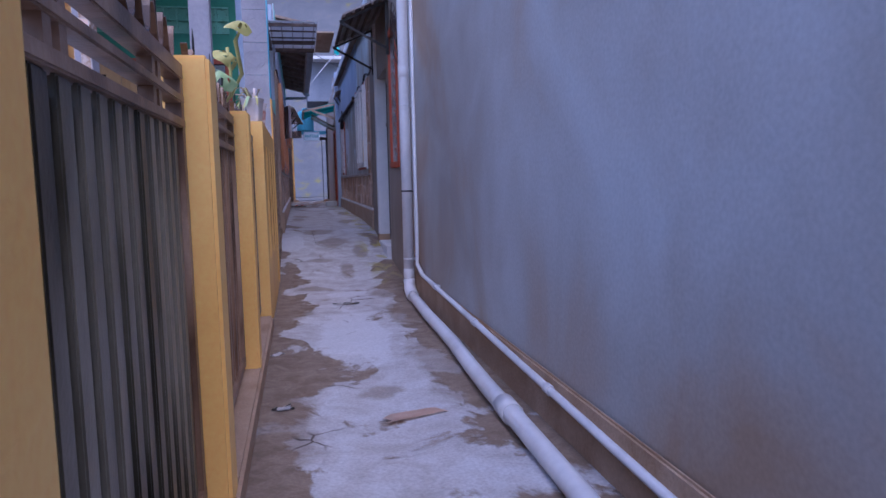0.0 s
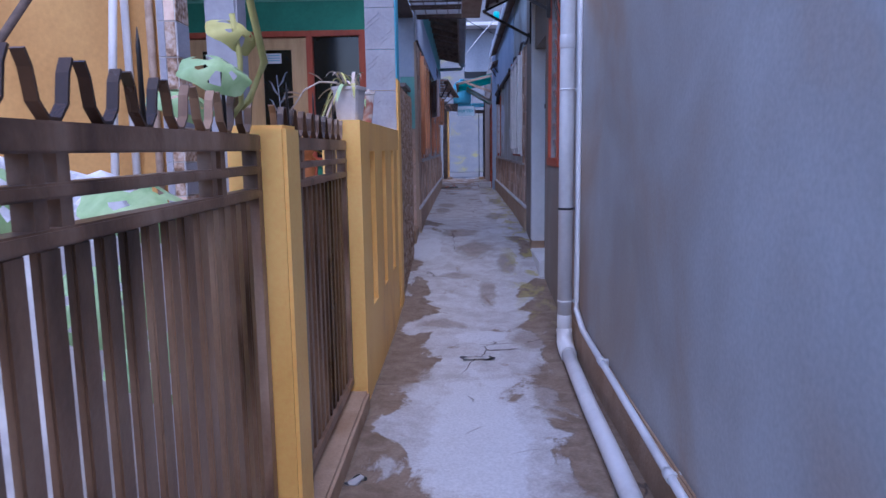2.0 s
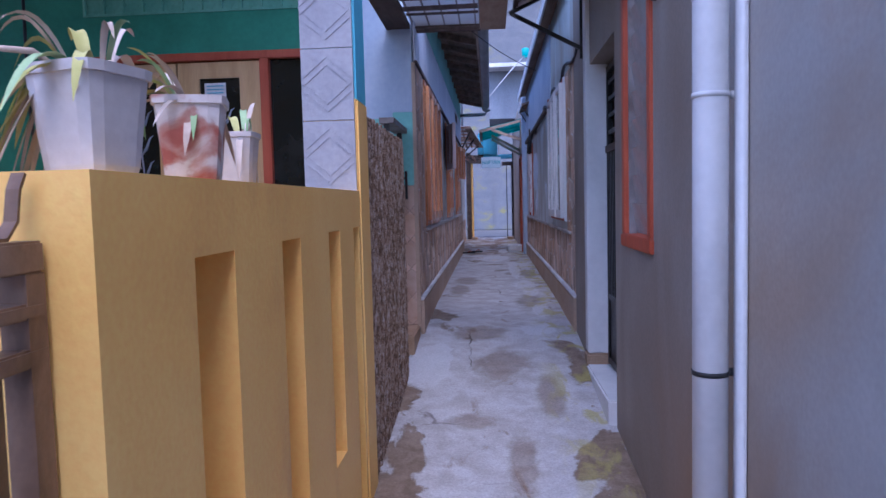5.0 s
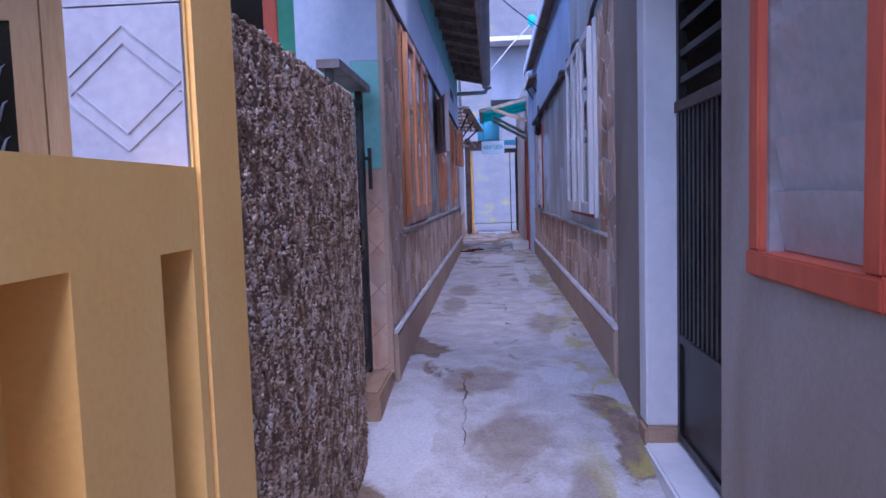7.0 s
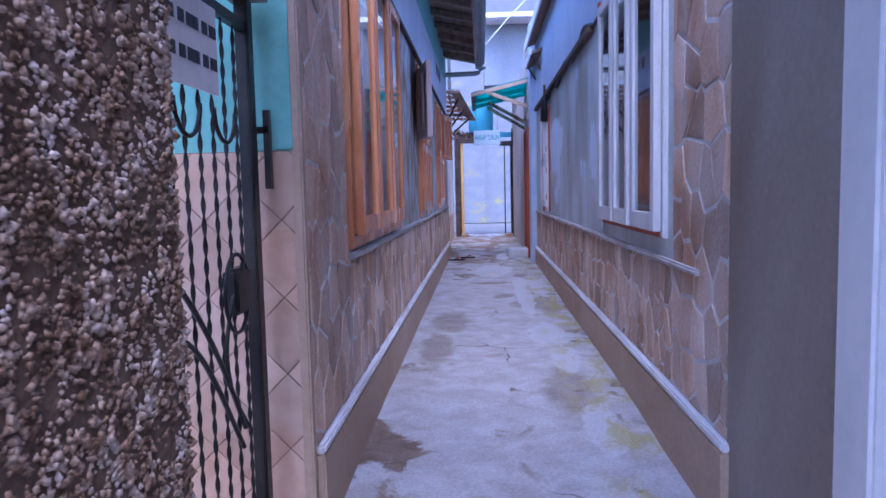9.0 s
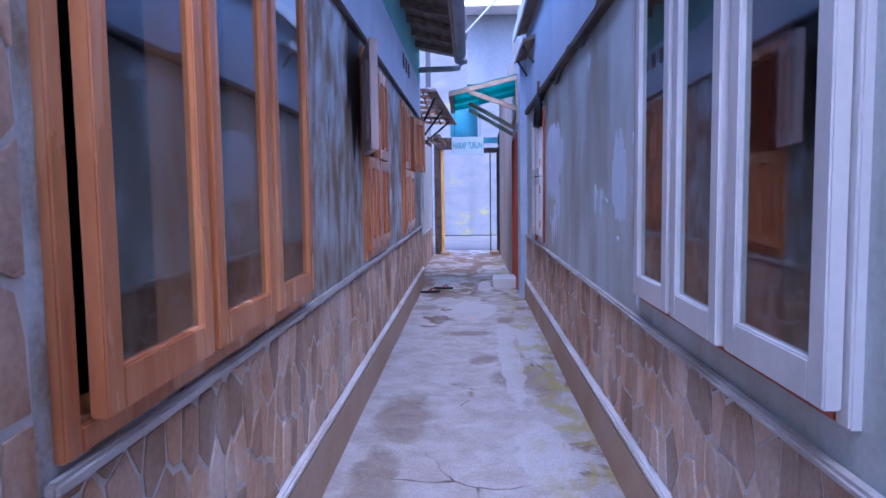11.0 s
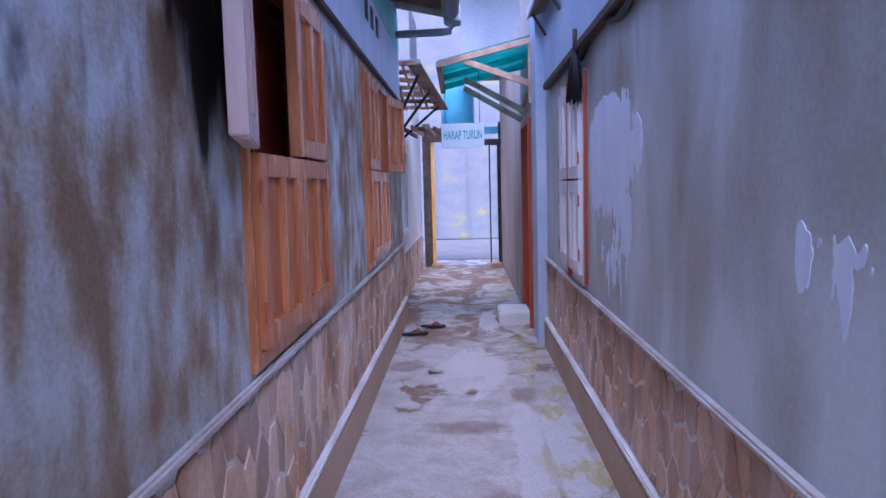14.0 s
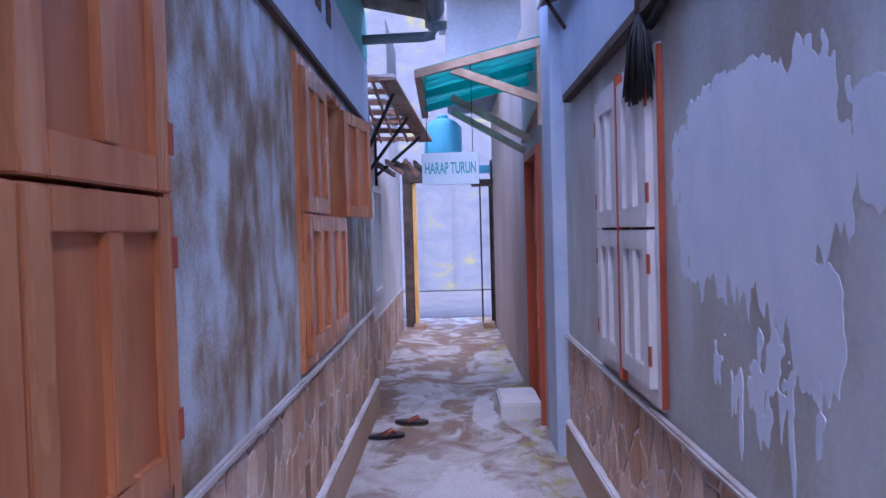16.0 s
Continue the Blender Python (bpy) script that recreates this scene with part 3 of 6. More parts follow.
lying = thing("drain_pipe", (0.78, 3, -0.05), "large white PVC drain pipe lying along the wall foot", "pipe")
bm = bm_new()
tube(bm, [(0.832 - 0.013 * k - 0.006 * math.sin(k * 1.3), 6.45 - k * 0.5, -0.03 + 0.004 * math.sin(k * 2)) for k in range(22)], 0.045, 16)
part("pipe", bm, PVC, lying)
for y in (3.1, -0.6):
    bm = bm_new()
    xs = 0.832 - 0.026 * (6.45 - y)
    tube(bm, [(xs + 0.002, y + 0.08, -0.03), (xs - 0.002, y - 0.08, -0.03)], 0.054, 16)
    part("socket", bm, PVC, lying)

thin = thing("water_pipe", (0.9, 3, 0.15), "thin white water pipe clipped low on the wall", "pipe")
bm = bm_new()
tube(bm, [(0.909, 6.58, 4.9), (0.909, 6.58, 0.34), (0.905, 6.55, 0.25)] + [(0.89, 6.6 - 0.4 * k, 0.205 - 0.0114 * k) for k in range(1, 27)], 0.019, 10)
part("pipe", bm, PVC, thin)
for y in (5.6, 4.3, 2.95, 1.7):
    bm = bm_new()
    z = 0.205 - 0.0114 * (6.6 - y) / 0.4
    tube(bm, [(0.89, y - 0.03, z), (0.89, y + 0.03, z)], 0.024, 10)
    box(bm, 0.885, y - 0.012, z - 0.03, 0.935, y + 0.012, z + 0.012)
    part("clip", bm, PVC, thin)

# ---- right side: house with the louvred window and the iron gate ----
LOUVRE = (7.80, 1.20, 8.49, 2.80)
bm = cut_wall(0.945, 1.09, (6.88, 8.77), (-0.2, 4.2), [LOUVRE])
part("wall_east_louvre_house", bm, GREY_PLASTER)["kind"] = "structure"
bm = cut_wall(0.93, 1.09, (9.93, 10.64), (0.0, 4.2), [])
part("wall_east_strip", bm, GREY_PLASTER)["kind"] = "structure"
bm = bm_new()
box(bm, 0.945, 8.77, 2.45, 1.09, 9.93, 4.2)
part("wall_east_gate_lintel", bm, GREY_PLASTER)["kind"] = "structure"
bm = bm_new()
box(bm, 1.09, 6.6, -0.2, 4.4, 6.75, 4.2)
box(bm, 4.4, 6.6, -0.2, 4.55, 10.8, 4.2)
box(bm, 1.09, 10.55, 0.0, 4.4, 10.62, 4.2)
part("wall_east_room", bm, PLASTER_BROWN)["kind"] = "structure"
bm = bm_new()
box(bm, 1.09, 6.75, 4.0, 4.4, 10.55, 4.1)
part("ceiling_east_room", bm, WHITE_WALL)["kind"] = "structure"

win = thing("window_1", (0.95, 8.2, 1.18), "red painted wooden window with glass louvre blades", "window", kind="structure")
y0, z0, y1, z1 = LOUVRE
for nm, q in (("window_sill", (0.925, y0 - 0.01, z0, 1.06, y1 + 0.01, z0 + 0.07)), ("window_frame", (0.93, y0, z0 + 0.07, 1.06, y0 + 0.07, z1)),
              ("window_frame", (0.93, y1 - 0.07, z0 + 0.07, 1.06, y1, z1)), ("window_frame", (0.928, y0, z1 - 0.07, 1.06, y1, z1 + 0.01))):
    bm = bm_new()
    box(bm, *q)
    part(nm, bm, RED_WOOD, win, bevel=0.006)
for k in range(10):
    z = z0 + 0.125 + k * 0.148
    bm = bm_new()
    vs = box(bm, -0.003, y0 + 0.09, -0.083, 0.003, y1 - 0.09, 0.083)
    bmesh.ops.rotate(bm, verts=vs, cent=(0, 0, 0), matrix=Matrix.Rotation(radians(-11), 3, "Y"))
    bmesh.ops.translate(bm, verts=vs, vec=(0.985, 0, z + 0.03))
    part("pane", bm, FROST, win)
for y in (y0 + 0.08, y1 - 0.08):
    bm = bm_new()
    box(bm, 0.955, y - 0.01, z0 + 0.07, 0.995, y + 0.01, z1 - 0.07)
    part("louvre_channel", bm, TIN, win)
curtain = bm_new()
prev = None
for k in range(41):
    y = y0 - 0.02 + (y1 - y0 + 0.04) * k / 40
    x = 1.13 + 0.015 * math.sin(k * 1.4)
    pair = [curtain.verts.new((x, y, z0 + 0.02)), curtain.verts.new((x, y, z1 + 0.05))]
    if prev:
        curtain.faces.new((prev[0], pair[0], pair[1], prev[1])).smooth = True
    prev = pair
bmesh.ops.solidify(curtain, geom=curtain.faces[:], thickness=0.003)
solid("curtain", curtain, WHITE_WALL, "plain pale cloth curtain behind the louvre blades", "curtain")

post = thing("column", (1.0, 9.85, 0.2), "whitewashed square porch column with chipped foot", "column")
bm = bm_new()
box(bm, 0.915, 9.78, 0.30, 1.075, 9.935, 4.1)
part("shaft", bm, WHITE_WALL, post, bevel=0.01)
bm = bm_new()
box(bm, 0.905, 9.77, 0.15, 1.085, 9.94, 0.3)
part("base", bm, BARE_CEMENT, post, bevel=0.015)
bm = bm_new()
box(bm, 0.90, 8.80, -0.1, 1.5, 9.78, 0.22)
solid("door_step", bm, WHITE_WALL, "pale cement threshold step under the iron gate", "step", 0.012)

gate = thing("iron_gate", (1.08, 9.3, 0.22), "tall black iron bar gate, shut, with a solid lower panel", "gate")
for nm, q in (("frame", (1.06, 8.79, 0.24, 1.10, 8.83, 2.42)), ("frame", (1.06, 9.73, 0.24, 1.10, 9.77, 2.42)), ("rail", (1.06, 8.83, 2.38, 1.10, 9.73, 2.42)),
              ("rail", (1.05, 8.79, 1.80, 1.11, 9.77, 1.85)), ("rail", (1.06, 8.83, 0.72, 1.10, 9.73, 0.76)), ("rail", (1.06, 8.83, 0.24, 1.10, 9.73, 0.28)),
              ("panel", (1.075, 8.83, 0.28, 1.085, 9.73, 0.72))):
    bm = bm_new()
    box(bm, *q)
    part(nm, bm, IRON if q[2] != 1.80 else DARK_WOOD, gate)
for k in range(14):
    bm = bm_new()
    y = 8.87 + k * 0.0635
    box(bm, 1.066, y, 0.76, 1.094, y + 0.026, 1.80)
    part("bar", bm, IRON, gate)
for z in (1.93, 2.05, 2.17, 2.29):
    bm = bm_new()
    box(bm, 1.068, 8.83, z, 1.092, 9.73, z + 0.03)
    part("cross_bar", bm, IRON, gate)

# ---- left side: yellow fence with three gates ----
fence_post = thing("gate_post", (-0.52, 2.41, -0.1), "square ochre yellow masonry gate post", "post", "fence posts")
bm = bm_new()
box(bm, -0.62, 2.31, -0.2, -0.43, 2.50, 1.45)
part("shaft", bm, YELLOW, fence_post, bevel=0.012)
copy_thing(fence_post, Matrix.Translation((-0.52, 4.10, -0.1)))
tall_post = thing("gate_post", (-0.52, 0.68, -0.1), "taller square ochre yellow masonry gate post", "post", "fence posts")
bm = bm_new()
box(bm, -0.64, 0.57, -0.2, -0.42, 0.79, 1.9)
part("shaft", bm, YELLOW, tall_post, bevel=0.012)
copy_thing(fence_post, Matrix.Translation((-0.52, -0.78, -0.1)))
bm = bm_new()
box(bm, -0.66, -5, -0.2, -0.415, 5.58, 0.02)
part("fence_kerb", bm, BARE_CEMENT, None, bevel=0.015)["kind"] = "structure"


def leaf_gate(ya, yb, top, sheeted=False):
    """A steel gate between two posts: closely set bars over a sheet, open rails above, a bent strap along the top."""
    g = thing("steel_gate", (-0.53, (ya + yb) / 2, 0.04), "brown-black steel slat gate topped with bent iron scrolls", "gate", "fence gates")
    d = top - 1.42
    for nm, za, zb in (("top_rail", 1.37, 1.42), ("middle_rail", 1.30, 1.325), ("lower_rail", 1.225, 1.255), ("bottom_rail", 0.05, 0.10)):
        bm = bm_new()
        box(bm, -0.555, ya, za + d, -0.505, yb, zb + d)
        part(nm, bm, GATE_METAL, g, bevel=0.004)
    for y in (ya, yb - 0.045):
        bm = bm_new()
        box(bm, -0.553, y, 0.05, -0.507, y + 0.045, 1.37 + d)
        part("stile", bm, GATE_METAL, g)
    n = max(1, round((yb - ya) / 0.7))
    for k in range(n):
        c = ya + (yb - ya) * (k + 0.5) / n
        for o in (-0.05, 0.02):
            bm = bm_new()
            box(bm, -0.548, c + o, 1.255 + d, -0.512, c + o + 0.035, 1.37 + d)
            part("short_post", bm, GATE_METAL, g)
    n = int((yb - ya - 0.1) / (0.105 if sheeted else 0.088))
    for k in range(n):
        bm = bm_new()
        y = ya + 0.06 + (yb - ya - 0.12) * k / n
        if sheeted:
            vs = box(bm, -0.532, y, 0.10, -0.517, y + 0.082, 1.225 + d)
            bmesh.ops.rotate(bm, verts=vs, cent=(-0.525, y + 0.041, 0), matrix=Matrix.Rotation(radians(4), 3, "Z"))
            part("slat", bm, SLAT, g, bevel=0.004)
        else:
            vs = box(bm, -0.537, y, 0.10, -0.519, y + 0.063, 1.225 + d)
            bmesh.ops.rotate(bm, verts=vs, cent=(-0.528, y + 0.034, 0), matrix=Matrix.Rotation(radians(2 + 2 * (k % 3)), 3, "Z"))
            part("slat", bm, SLAT_BROWN if ya < 4 else SLAT_DARK, g, bevel=0.004)
    if sheeted:
        bm = bm_new()
        box(bm, -0.552, ya + 0.03, 0.07, -0.546, yb - 0.03, 1.20 + d)
        part("back_sheet", bm, IRON, g)
    n = int((yb - ya) / 0.15)
    for k in range(n):
        c = ya + (yb - ya) * (k + 0.5) / n
        bm = bm_new()
        strap(bm, [(-0.53, c - 0.064, 1.525 + d), (-0.53, c - 0.050, 1.50 + d), (-0.53, c - 0.040, 1.45 + d), (-0.53, c - 0.015, 1.424 + d), (-0.53, c + 0.015, 1.424 + d),
                   (-0.53, c + 0.040, 1.45 + d), (-0.53, c + 0.050, 1.50 + d), (-0.53, c + 0.064, 1.525 + d)], 0.022, 0.006)
        part("scroll", bm, SLAT_DARK, g)
        if k % 3 == 1:
            bm = bm_new()
            tube(bm, [(-0.53, c, 1.42 + d), (-0.53, c, 1.58 + d), (-0.53, c, 1.62 + d)], [0.006, 0.005, 0.001], 6)
            part("spike", bm, IRON, g)
    return g


leaf_gate(0.80, 2.30, 1.42, True)
leaf_gate(2.51, 3.99, 1.42)
leaf_gate(4.21, 5.60, 1.42)
leaf_gate(-0.67, 0.56, 1.42, True)

# ---- left side: yellow garden wall with slots ----
SLOTS = [(5.98, 0.42, 6.21, 1.36), (6.60, 0.42, 6.80, 1.36), (7.20, 0.42, 7.40, 1.36)]
garden = thing("garden_wall", (-0.52, 6.8, -0.1), "ochre yellow garden wall with upright recessed slots", "wall", kind="structure")
part("wall", cut_wall(-0.55, -0.43, (5.61, 7.86), (-0.2, 1.53), SLOTS + [(7.68, 0.0, 7.82, 1.36)]), YELLOW, garden)
bm = bm_new()
box(bm, -0.64, 5.61, -0.2, -0.55, 7.60, 1.53)
part("back", bm, YELLOW, garden)
bm = bm_new()
box(bm, -0.69, 7.86, -0.2, -0.425, 8.11, 1.97)
part("end_post", bm, YELLOW, garden, bevel=0.01)
bm = bm_new()
box(bm, -0.60, 7.62, -0.1, -0.57, 7.85, 1.42)
part("slot_backing", bm, PEBBLE_BED, garden)

pillar = thing("column", (-0.56, 8.0, 1.53), "tall column clad in white embossed diamond tiles, blue on one side", "column")
bm = bm_new()
box(bm, -0.685, 7.87, 1.97, -0.43, 8.105, 4.6)
part("shaft", bm, SKY_BLUE, pillar, "bright blue painted shaft")
for k in range(9):
    za, zb = 1.53 + k * 0.34, 1.53 + (k + 1) * 0.34 - 0.004
    bm = bm_new()
    box(bm, -0.69, 7.846, za, -0.44, 7.859, zb)
    zc = (za + zb) / 2
    for s in (-1, 1):
        for w in (0.0, 0.04):
            bar(bm, (-0.565 + s * 0.12, 7.846, zc - 0.01 + s * 0.0 + w), (-0.565, 7.846, zb - 0.075 + w * 0.9), 0.007, 0.003)
            bar(bm, (-0.565 + s * 0.12, 7.846, zc + 0.01 - w), (-0.565, 7.846, za + 0.075 - w * 0.9), 0.007, 0.003)
    part("tile", bm, EMBOSSED, pillar)

# ---- left side: pebble-dashed wall ----
dash = thing("pebble_wall", (-0.5, 9.0, 0.0), "garden wall dashed with dark and pale pebbles", "wall", kind="structure")
bm = bm_new()
box(bm, -0.58, 8.11, -0.2, -0.44, 9.66, 1.93)
part("wall", bm, PEBBLE_BED, dash, bevel=0.015)
rng = random.Random(5)
verts, faces = [], []
OCT = [(1, 0, 0), (-1, 0, 0), (0, 1, 0), (0, -1, 0), (0, 0, 1), (0, 0, -1)]
OCF = [(0, 2, 4), (2, 1, 4), (1, 3, 4), (3, 0, 4), (2, 0, 5), (1, 2, 5), (3, 1, 5), (0, 3, 5)]
for k in range(30000):
    y, z = rng.uniform(8.12, 9.65), rng.uniform(-0.05, 1.925)
    clump = noise.noise((y * 34, z * 24, 1.5)) + 0.5 * noise.noise((y * 12, z * 9, 4.0))
    if clump < -0.3 and rng.random() < 0.8:
        continue
    r = rng.uniform(0.0035, 0.0085) * (1.1 + 0.5 * max(-0.4, clump))
    m = Euler((rng.uniform(0, 3), rng.uniform(0, 3), rng.uniform(0, 3))).to_matrix()
    sx = (rng.uniform(0.6, 1.2), rng.uniform(0.7, 1.3), rng.uniform(0.7, 1.4))
    base = len(verts)
    for o in OCT:
        q = m @ Vector([o[i] * sx[i] * r * rng.uniform(0.85, 1.15) for i in range(3)])
        verts.append((-0.44 + q.x * 0.9, y + q.y, z + q.z))
    faces += [tuple(base + i for i in f) for f in OCF]
for k in range(900):
    x, z = rng.uniform(-0.57, -0.44), rng.uniform(0.2, 1.92)
    r = rng.uniform(0.006, 0.014)
    base = len(verts)
    for o in OCT:
        verts.append((x + o[0] * r, 9.66 + o[1] * r * 0.9, z + o[2] * r * rng.uniform(0.8, 1.2)))
    faces += [tuple(base + i for i in f) for f in OCF]
me = bpy.data.meshes.new("pebbles")
me.from_pydata(verts, [], faces)
me.materials.append(PEBBLE)
me.polygons.foreach_set("use_smooth", [True] * len(me.polygons))
peb = new("pebbles", me)
peb.parent = dash
peb.matrix_parent_inverse = Matrix.Translation(-dash.location)
tagged(peb, "rough pebble dash of brown and pale chips", kind="stuff")

# ---- left side: the green house at the back of the yard ----
FY = 10.55
bm = bm_new()
box(bm, -6.0, FY, -0.2, -3.35, FY + 0.15, 5.2)
box(bm, -1.05, FY, -0.2, -0.95, FY + 0.15, 5.2)
box(bm, -3.35, FY, 2.82, -1.05, FY + 0.15, 3.17)
box(bm, -3.35, FY, 3.54, -1.05, FY + 0.15, 5.2)
part("wall_north_green", bm, GREEN)["kind"] = "structure"
bm = bm_new()
box(bm, -3.35, FY + 0.1, 3.12, -1.0, FY + 0.14, 3.62)
part("vent_backing", bm, BLACK)["kind"] = "structure"
vent = thing("vent_block_row", (-2.2, FY, 3.17), "row of green pierced vent blocks over the door", "vent")
for k in range(13):
    c = -3.26 + k * 0.177
    bm = bm_new()
    for q in ((c - 0.088, FY - 0.01, 3.17, c - 0.072, FY + 0.08, 3.54), (c + 0.072, FY - 0.01, 3.17, c + 0.088, FY + 0.08, 3.54), (c - 0.072, FY - 0.01, 3.17, c + 0.072, FY + 0.08, 3.19),
              (c - 0.072, FY - 0.01, 3.345, c + 0.072, FY + 0.08, 3.365), (c - 0.072, FY - 0.01, 3.52, c + 0.072, FY + 0.08, 3.54)):
        box(bm, *q)
    for zb in (3.19, 3.365):
        bar(bm, (c - 0.072, FY + 0.035, zb), (c + 0.072, FY + 0.035, zb + 0.155), 0.022, 0.08)
        bar(bm, (c + 0.072, FY + 0.037, zb), (c - 0.072, FY + 0.037, zb + 0.155), 0.022, 0.08)
    part("vent_block", bm, VENT_GREEN, vent)

dbl = thing("double_door", (-2.4, FY, 0.3), "varnished yellow double door with dark etched glass and brown frame", "door")
for nm, q in (("frame", (-3.35, FY - 0.03, 0.2, -3.27, FY + 0.12, 2.82)), ("frame", (-1.78, FY - 0.03, 0.2, -1.70, FY + 0.12, 2.75)), ("frame", (-1.13, FY - 0.03, 1.2, -1.05, FY + 0.12, 2.75)),
              ("lintel", (-3.27, FY - 0.03, 2.75, -1.05, FY + 0.12, 2.82)), ("window_sill", (-1.70, FY - 0.05, 1.2, -1.13, FY + 0.12, 1.28))):
    bm = bm_new()
    box(bm, *q)
    part(nm, bm, RED_WOOD, dbl, bevel=0.006)
bm = bm_new()
box(bm, -1.78, FY, -0.1, -1.05, FY + 0.12, 1.2)
part("apron", bm, GREEN, dbl)
for xa in (-3.27, -2.52):
    bm = bm_new()
    for q in ((xa, FY, 0.2, xa + 0.19, FY + 0.05, 2.74), (xa + 0.55, FY, 0.2, xa + 0.735, FY + 0.05, 2.74), (xa + 0.19, FY, 0.2, xa + 0.55, FY + 0.05, 1.4), (xa + 0.19, FY, 2.6, xa + 0.55, FY + 0.05, 2.74)):
        box(bm, *q)
    leaf = part("door_leaf", bm, DOOR_YELLOW, dbl)
    bm = bm_new()
    box(bm, xa + 0.18, FY + 0.02, 1.38, xa + 0.56, FY + 0.03, 2.62)
    part("pane", bm, DARK_GLASS, leaf, "dark glass with pale etched leaves")
    bm = bm_new()
    cx = xa + 0.37
    for k in range(7):
        s = -1 if k % 2 else 1
        z = 1.5 + k * 0.11
        tube(bm, [(cx, FY + 0.016, z), (cx + s * 0.05, FY + 0.016, z + 0.06), (cx + s * 0.09, FY + 0.016, z + 0.16), (cx + s * 0.12, FY + 0.016, z + 0.18)], [0.006, 0.014, 0.008, 0.002], 6)
    tube(bm, [(cx, FY + 0.016, 1.42), (cx + 0.02, FY + 0.016, 1.8), (cx - 0.02, FY + 0.016, 2.3)], 0.008, 6)
    part("etching", bm, EMBOSSED, leaf)
    bm = bm_new()
    box(bm, xa + 0.23, FY + 0.012, 2.44, xa + 0.42, FY + 0.019, 2.56)
    part("sticker", bm, PAPER, leaf)
    for zz in (2.47, 2.50, 2.53):
        bm = bm_new()
        box(bm, xa + 0.25, FY + 0.009, zz, xa + 0.40, FY + 0.0125, zz + 0.009)
        part("text_bar", bm, LETTER, dbl)
bm = bm_new()
box(bm, -1.70, FY + 0.03, 1.28, -1.13, FY + 0.04, 2.75)
part("pane", bm, DARK_GLASS, dbl)
bm = bm_new()
box(bm, -3.6, FY + 0.9, -0.2, -0.95, FY + 1.0, 3.6)
part("wall_north_hall", bm, BLACK)["kind"] = "structure"

meter = thing("electric_meter", (-3.62, FY, 2.4), "black electricity meter box on the green wall", "meter")
bm = bm_new()
box(bm, -3.74, FY - 0.12, 2.28, -3.52, FY, 2.62)
part("case", bm, BLACK, meter, bevel=0.015)
bm = bm_new()
box(bm, -3.70, FY - 0.128, 2.45, -3.56, FY - 0.118, 2.57)
part("dial_window", bm, DARK_GLASS, meter)
bm = bm_new()
tube(bm, [(-3.72, FY - 0.03, 2.28), (-3.78, FY - 0.03, 2.12), (-3.86, FY - 0.03, 2.1), (-3.88, FY - 0.03, 2.4), (-3.88, FY - 0.02, 4.4)], 0.014, 6)
part("cable", bm, BLACK, meter)

# unseen roof added over the yard to shade the column and house front
bm = bm_new()
box(bm, -6.0, 8.9, 4.25, -0.70, 10.55, 4.32)
part("yard_shade_roof", bm, SOFFIT)["kind"] = "structure"

# ochre neighbour wall with poles and a tiled pillar on its corner
bm = bm_new()
box(bm, -6.0, 7.35, -0.2, -2.12, 7.5, 5.2)
part("wall_west_ochre", bm, SHADED_OCHRE)["kind"] = "structure"
bm = bm_new()
box(bm, -6.1, -5, -0.2, -6.0, 10.7, 3.4)
part("wall_west_yard", bm, SHADED_OCHRE)["kind"] = "structure"
for pts, mt, lab in (([(-2.46, 7.28, -0.1), (-2.46, 7.28, 4.6)], PVC, "slim white pipe pole against the ochre wall"), ([(-2.62, 7.1, -0.1), (-2.5, 7.1, 2.0), (-2.3, 7.15, 4.6)], PVC, "white pole leaning against the ochre wall"),
                     ([(-2.28, 7.3, -0.1), (-2.28, 7.3, 4.6)], PALE_WOOD, "thin bare wooden pole by the tiled pillar"), ([(-3.9, 5.4, -0.1), (-2.6, 7.28, 3.3)], DARK_WOOD, "brown wooden pole leaning across the yard")):
    bm = bm_new()
    tube(bm, pts, 0.03, 10)
    solid("pole", bm, mt, lab, "pole", group="yard poles")
bm = bm_new()
box(bm, -0.735, 4.20, -0.1, -0.625, 4.31, 4.4)
solid("porch_post", bm, EMBOSSED, "pale square porch post behind the gate", "post", 0.008)
yp = thing("column", (-2.04, 7.2, -0.1), "grey yard pillar faced with pale and brown tiles", "column")
bm = bm_new()
box(bm, -2.14, 7.1, -0.1, -2.0, 7.34, 4.8)
part("shaft", bm, MORTAR, yp)
for k in range(18):
    bm = bm_new()
    box(bm, -2.135, 7.092, 0.0 + k * 0.26, -2.085, 7.1, 0.25 + k * 0.26)
    part("tile", bm, EMBOSSED, yp)
    bm = bm_new()
    box(bm, -2.08, 7.092, 0.0 + k * 0.26, -2.005, 7.1, 0.25 + k * 0.26)
    part("tile", bm, PEBBLE if k % 3 else LITTER, yp)
    bm = bm_new()
    box(bm, -2.0, 7.105, 0.0 + k * 0.26, -1.992, 7.335, 0.25 + k * 0.26)
    part("tile", bm, PEBBLE if k % 2 else EMBOSSED, yp)

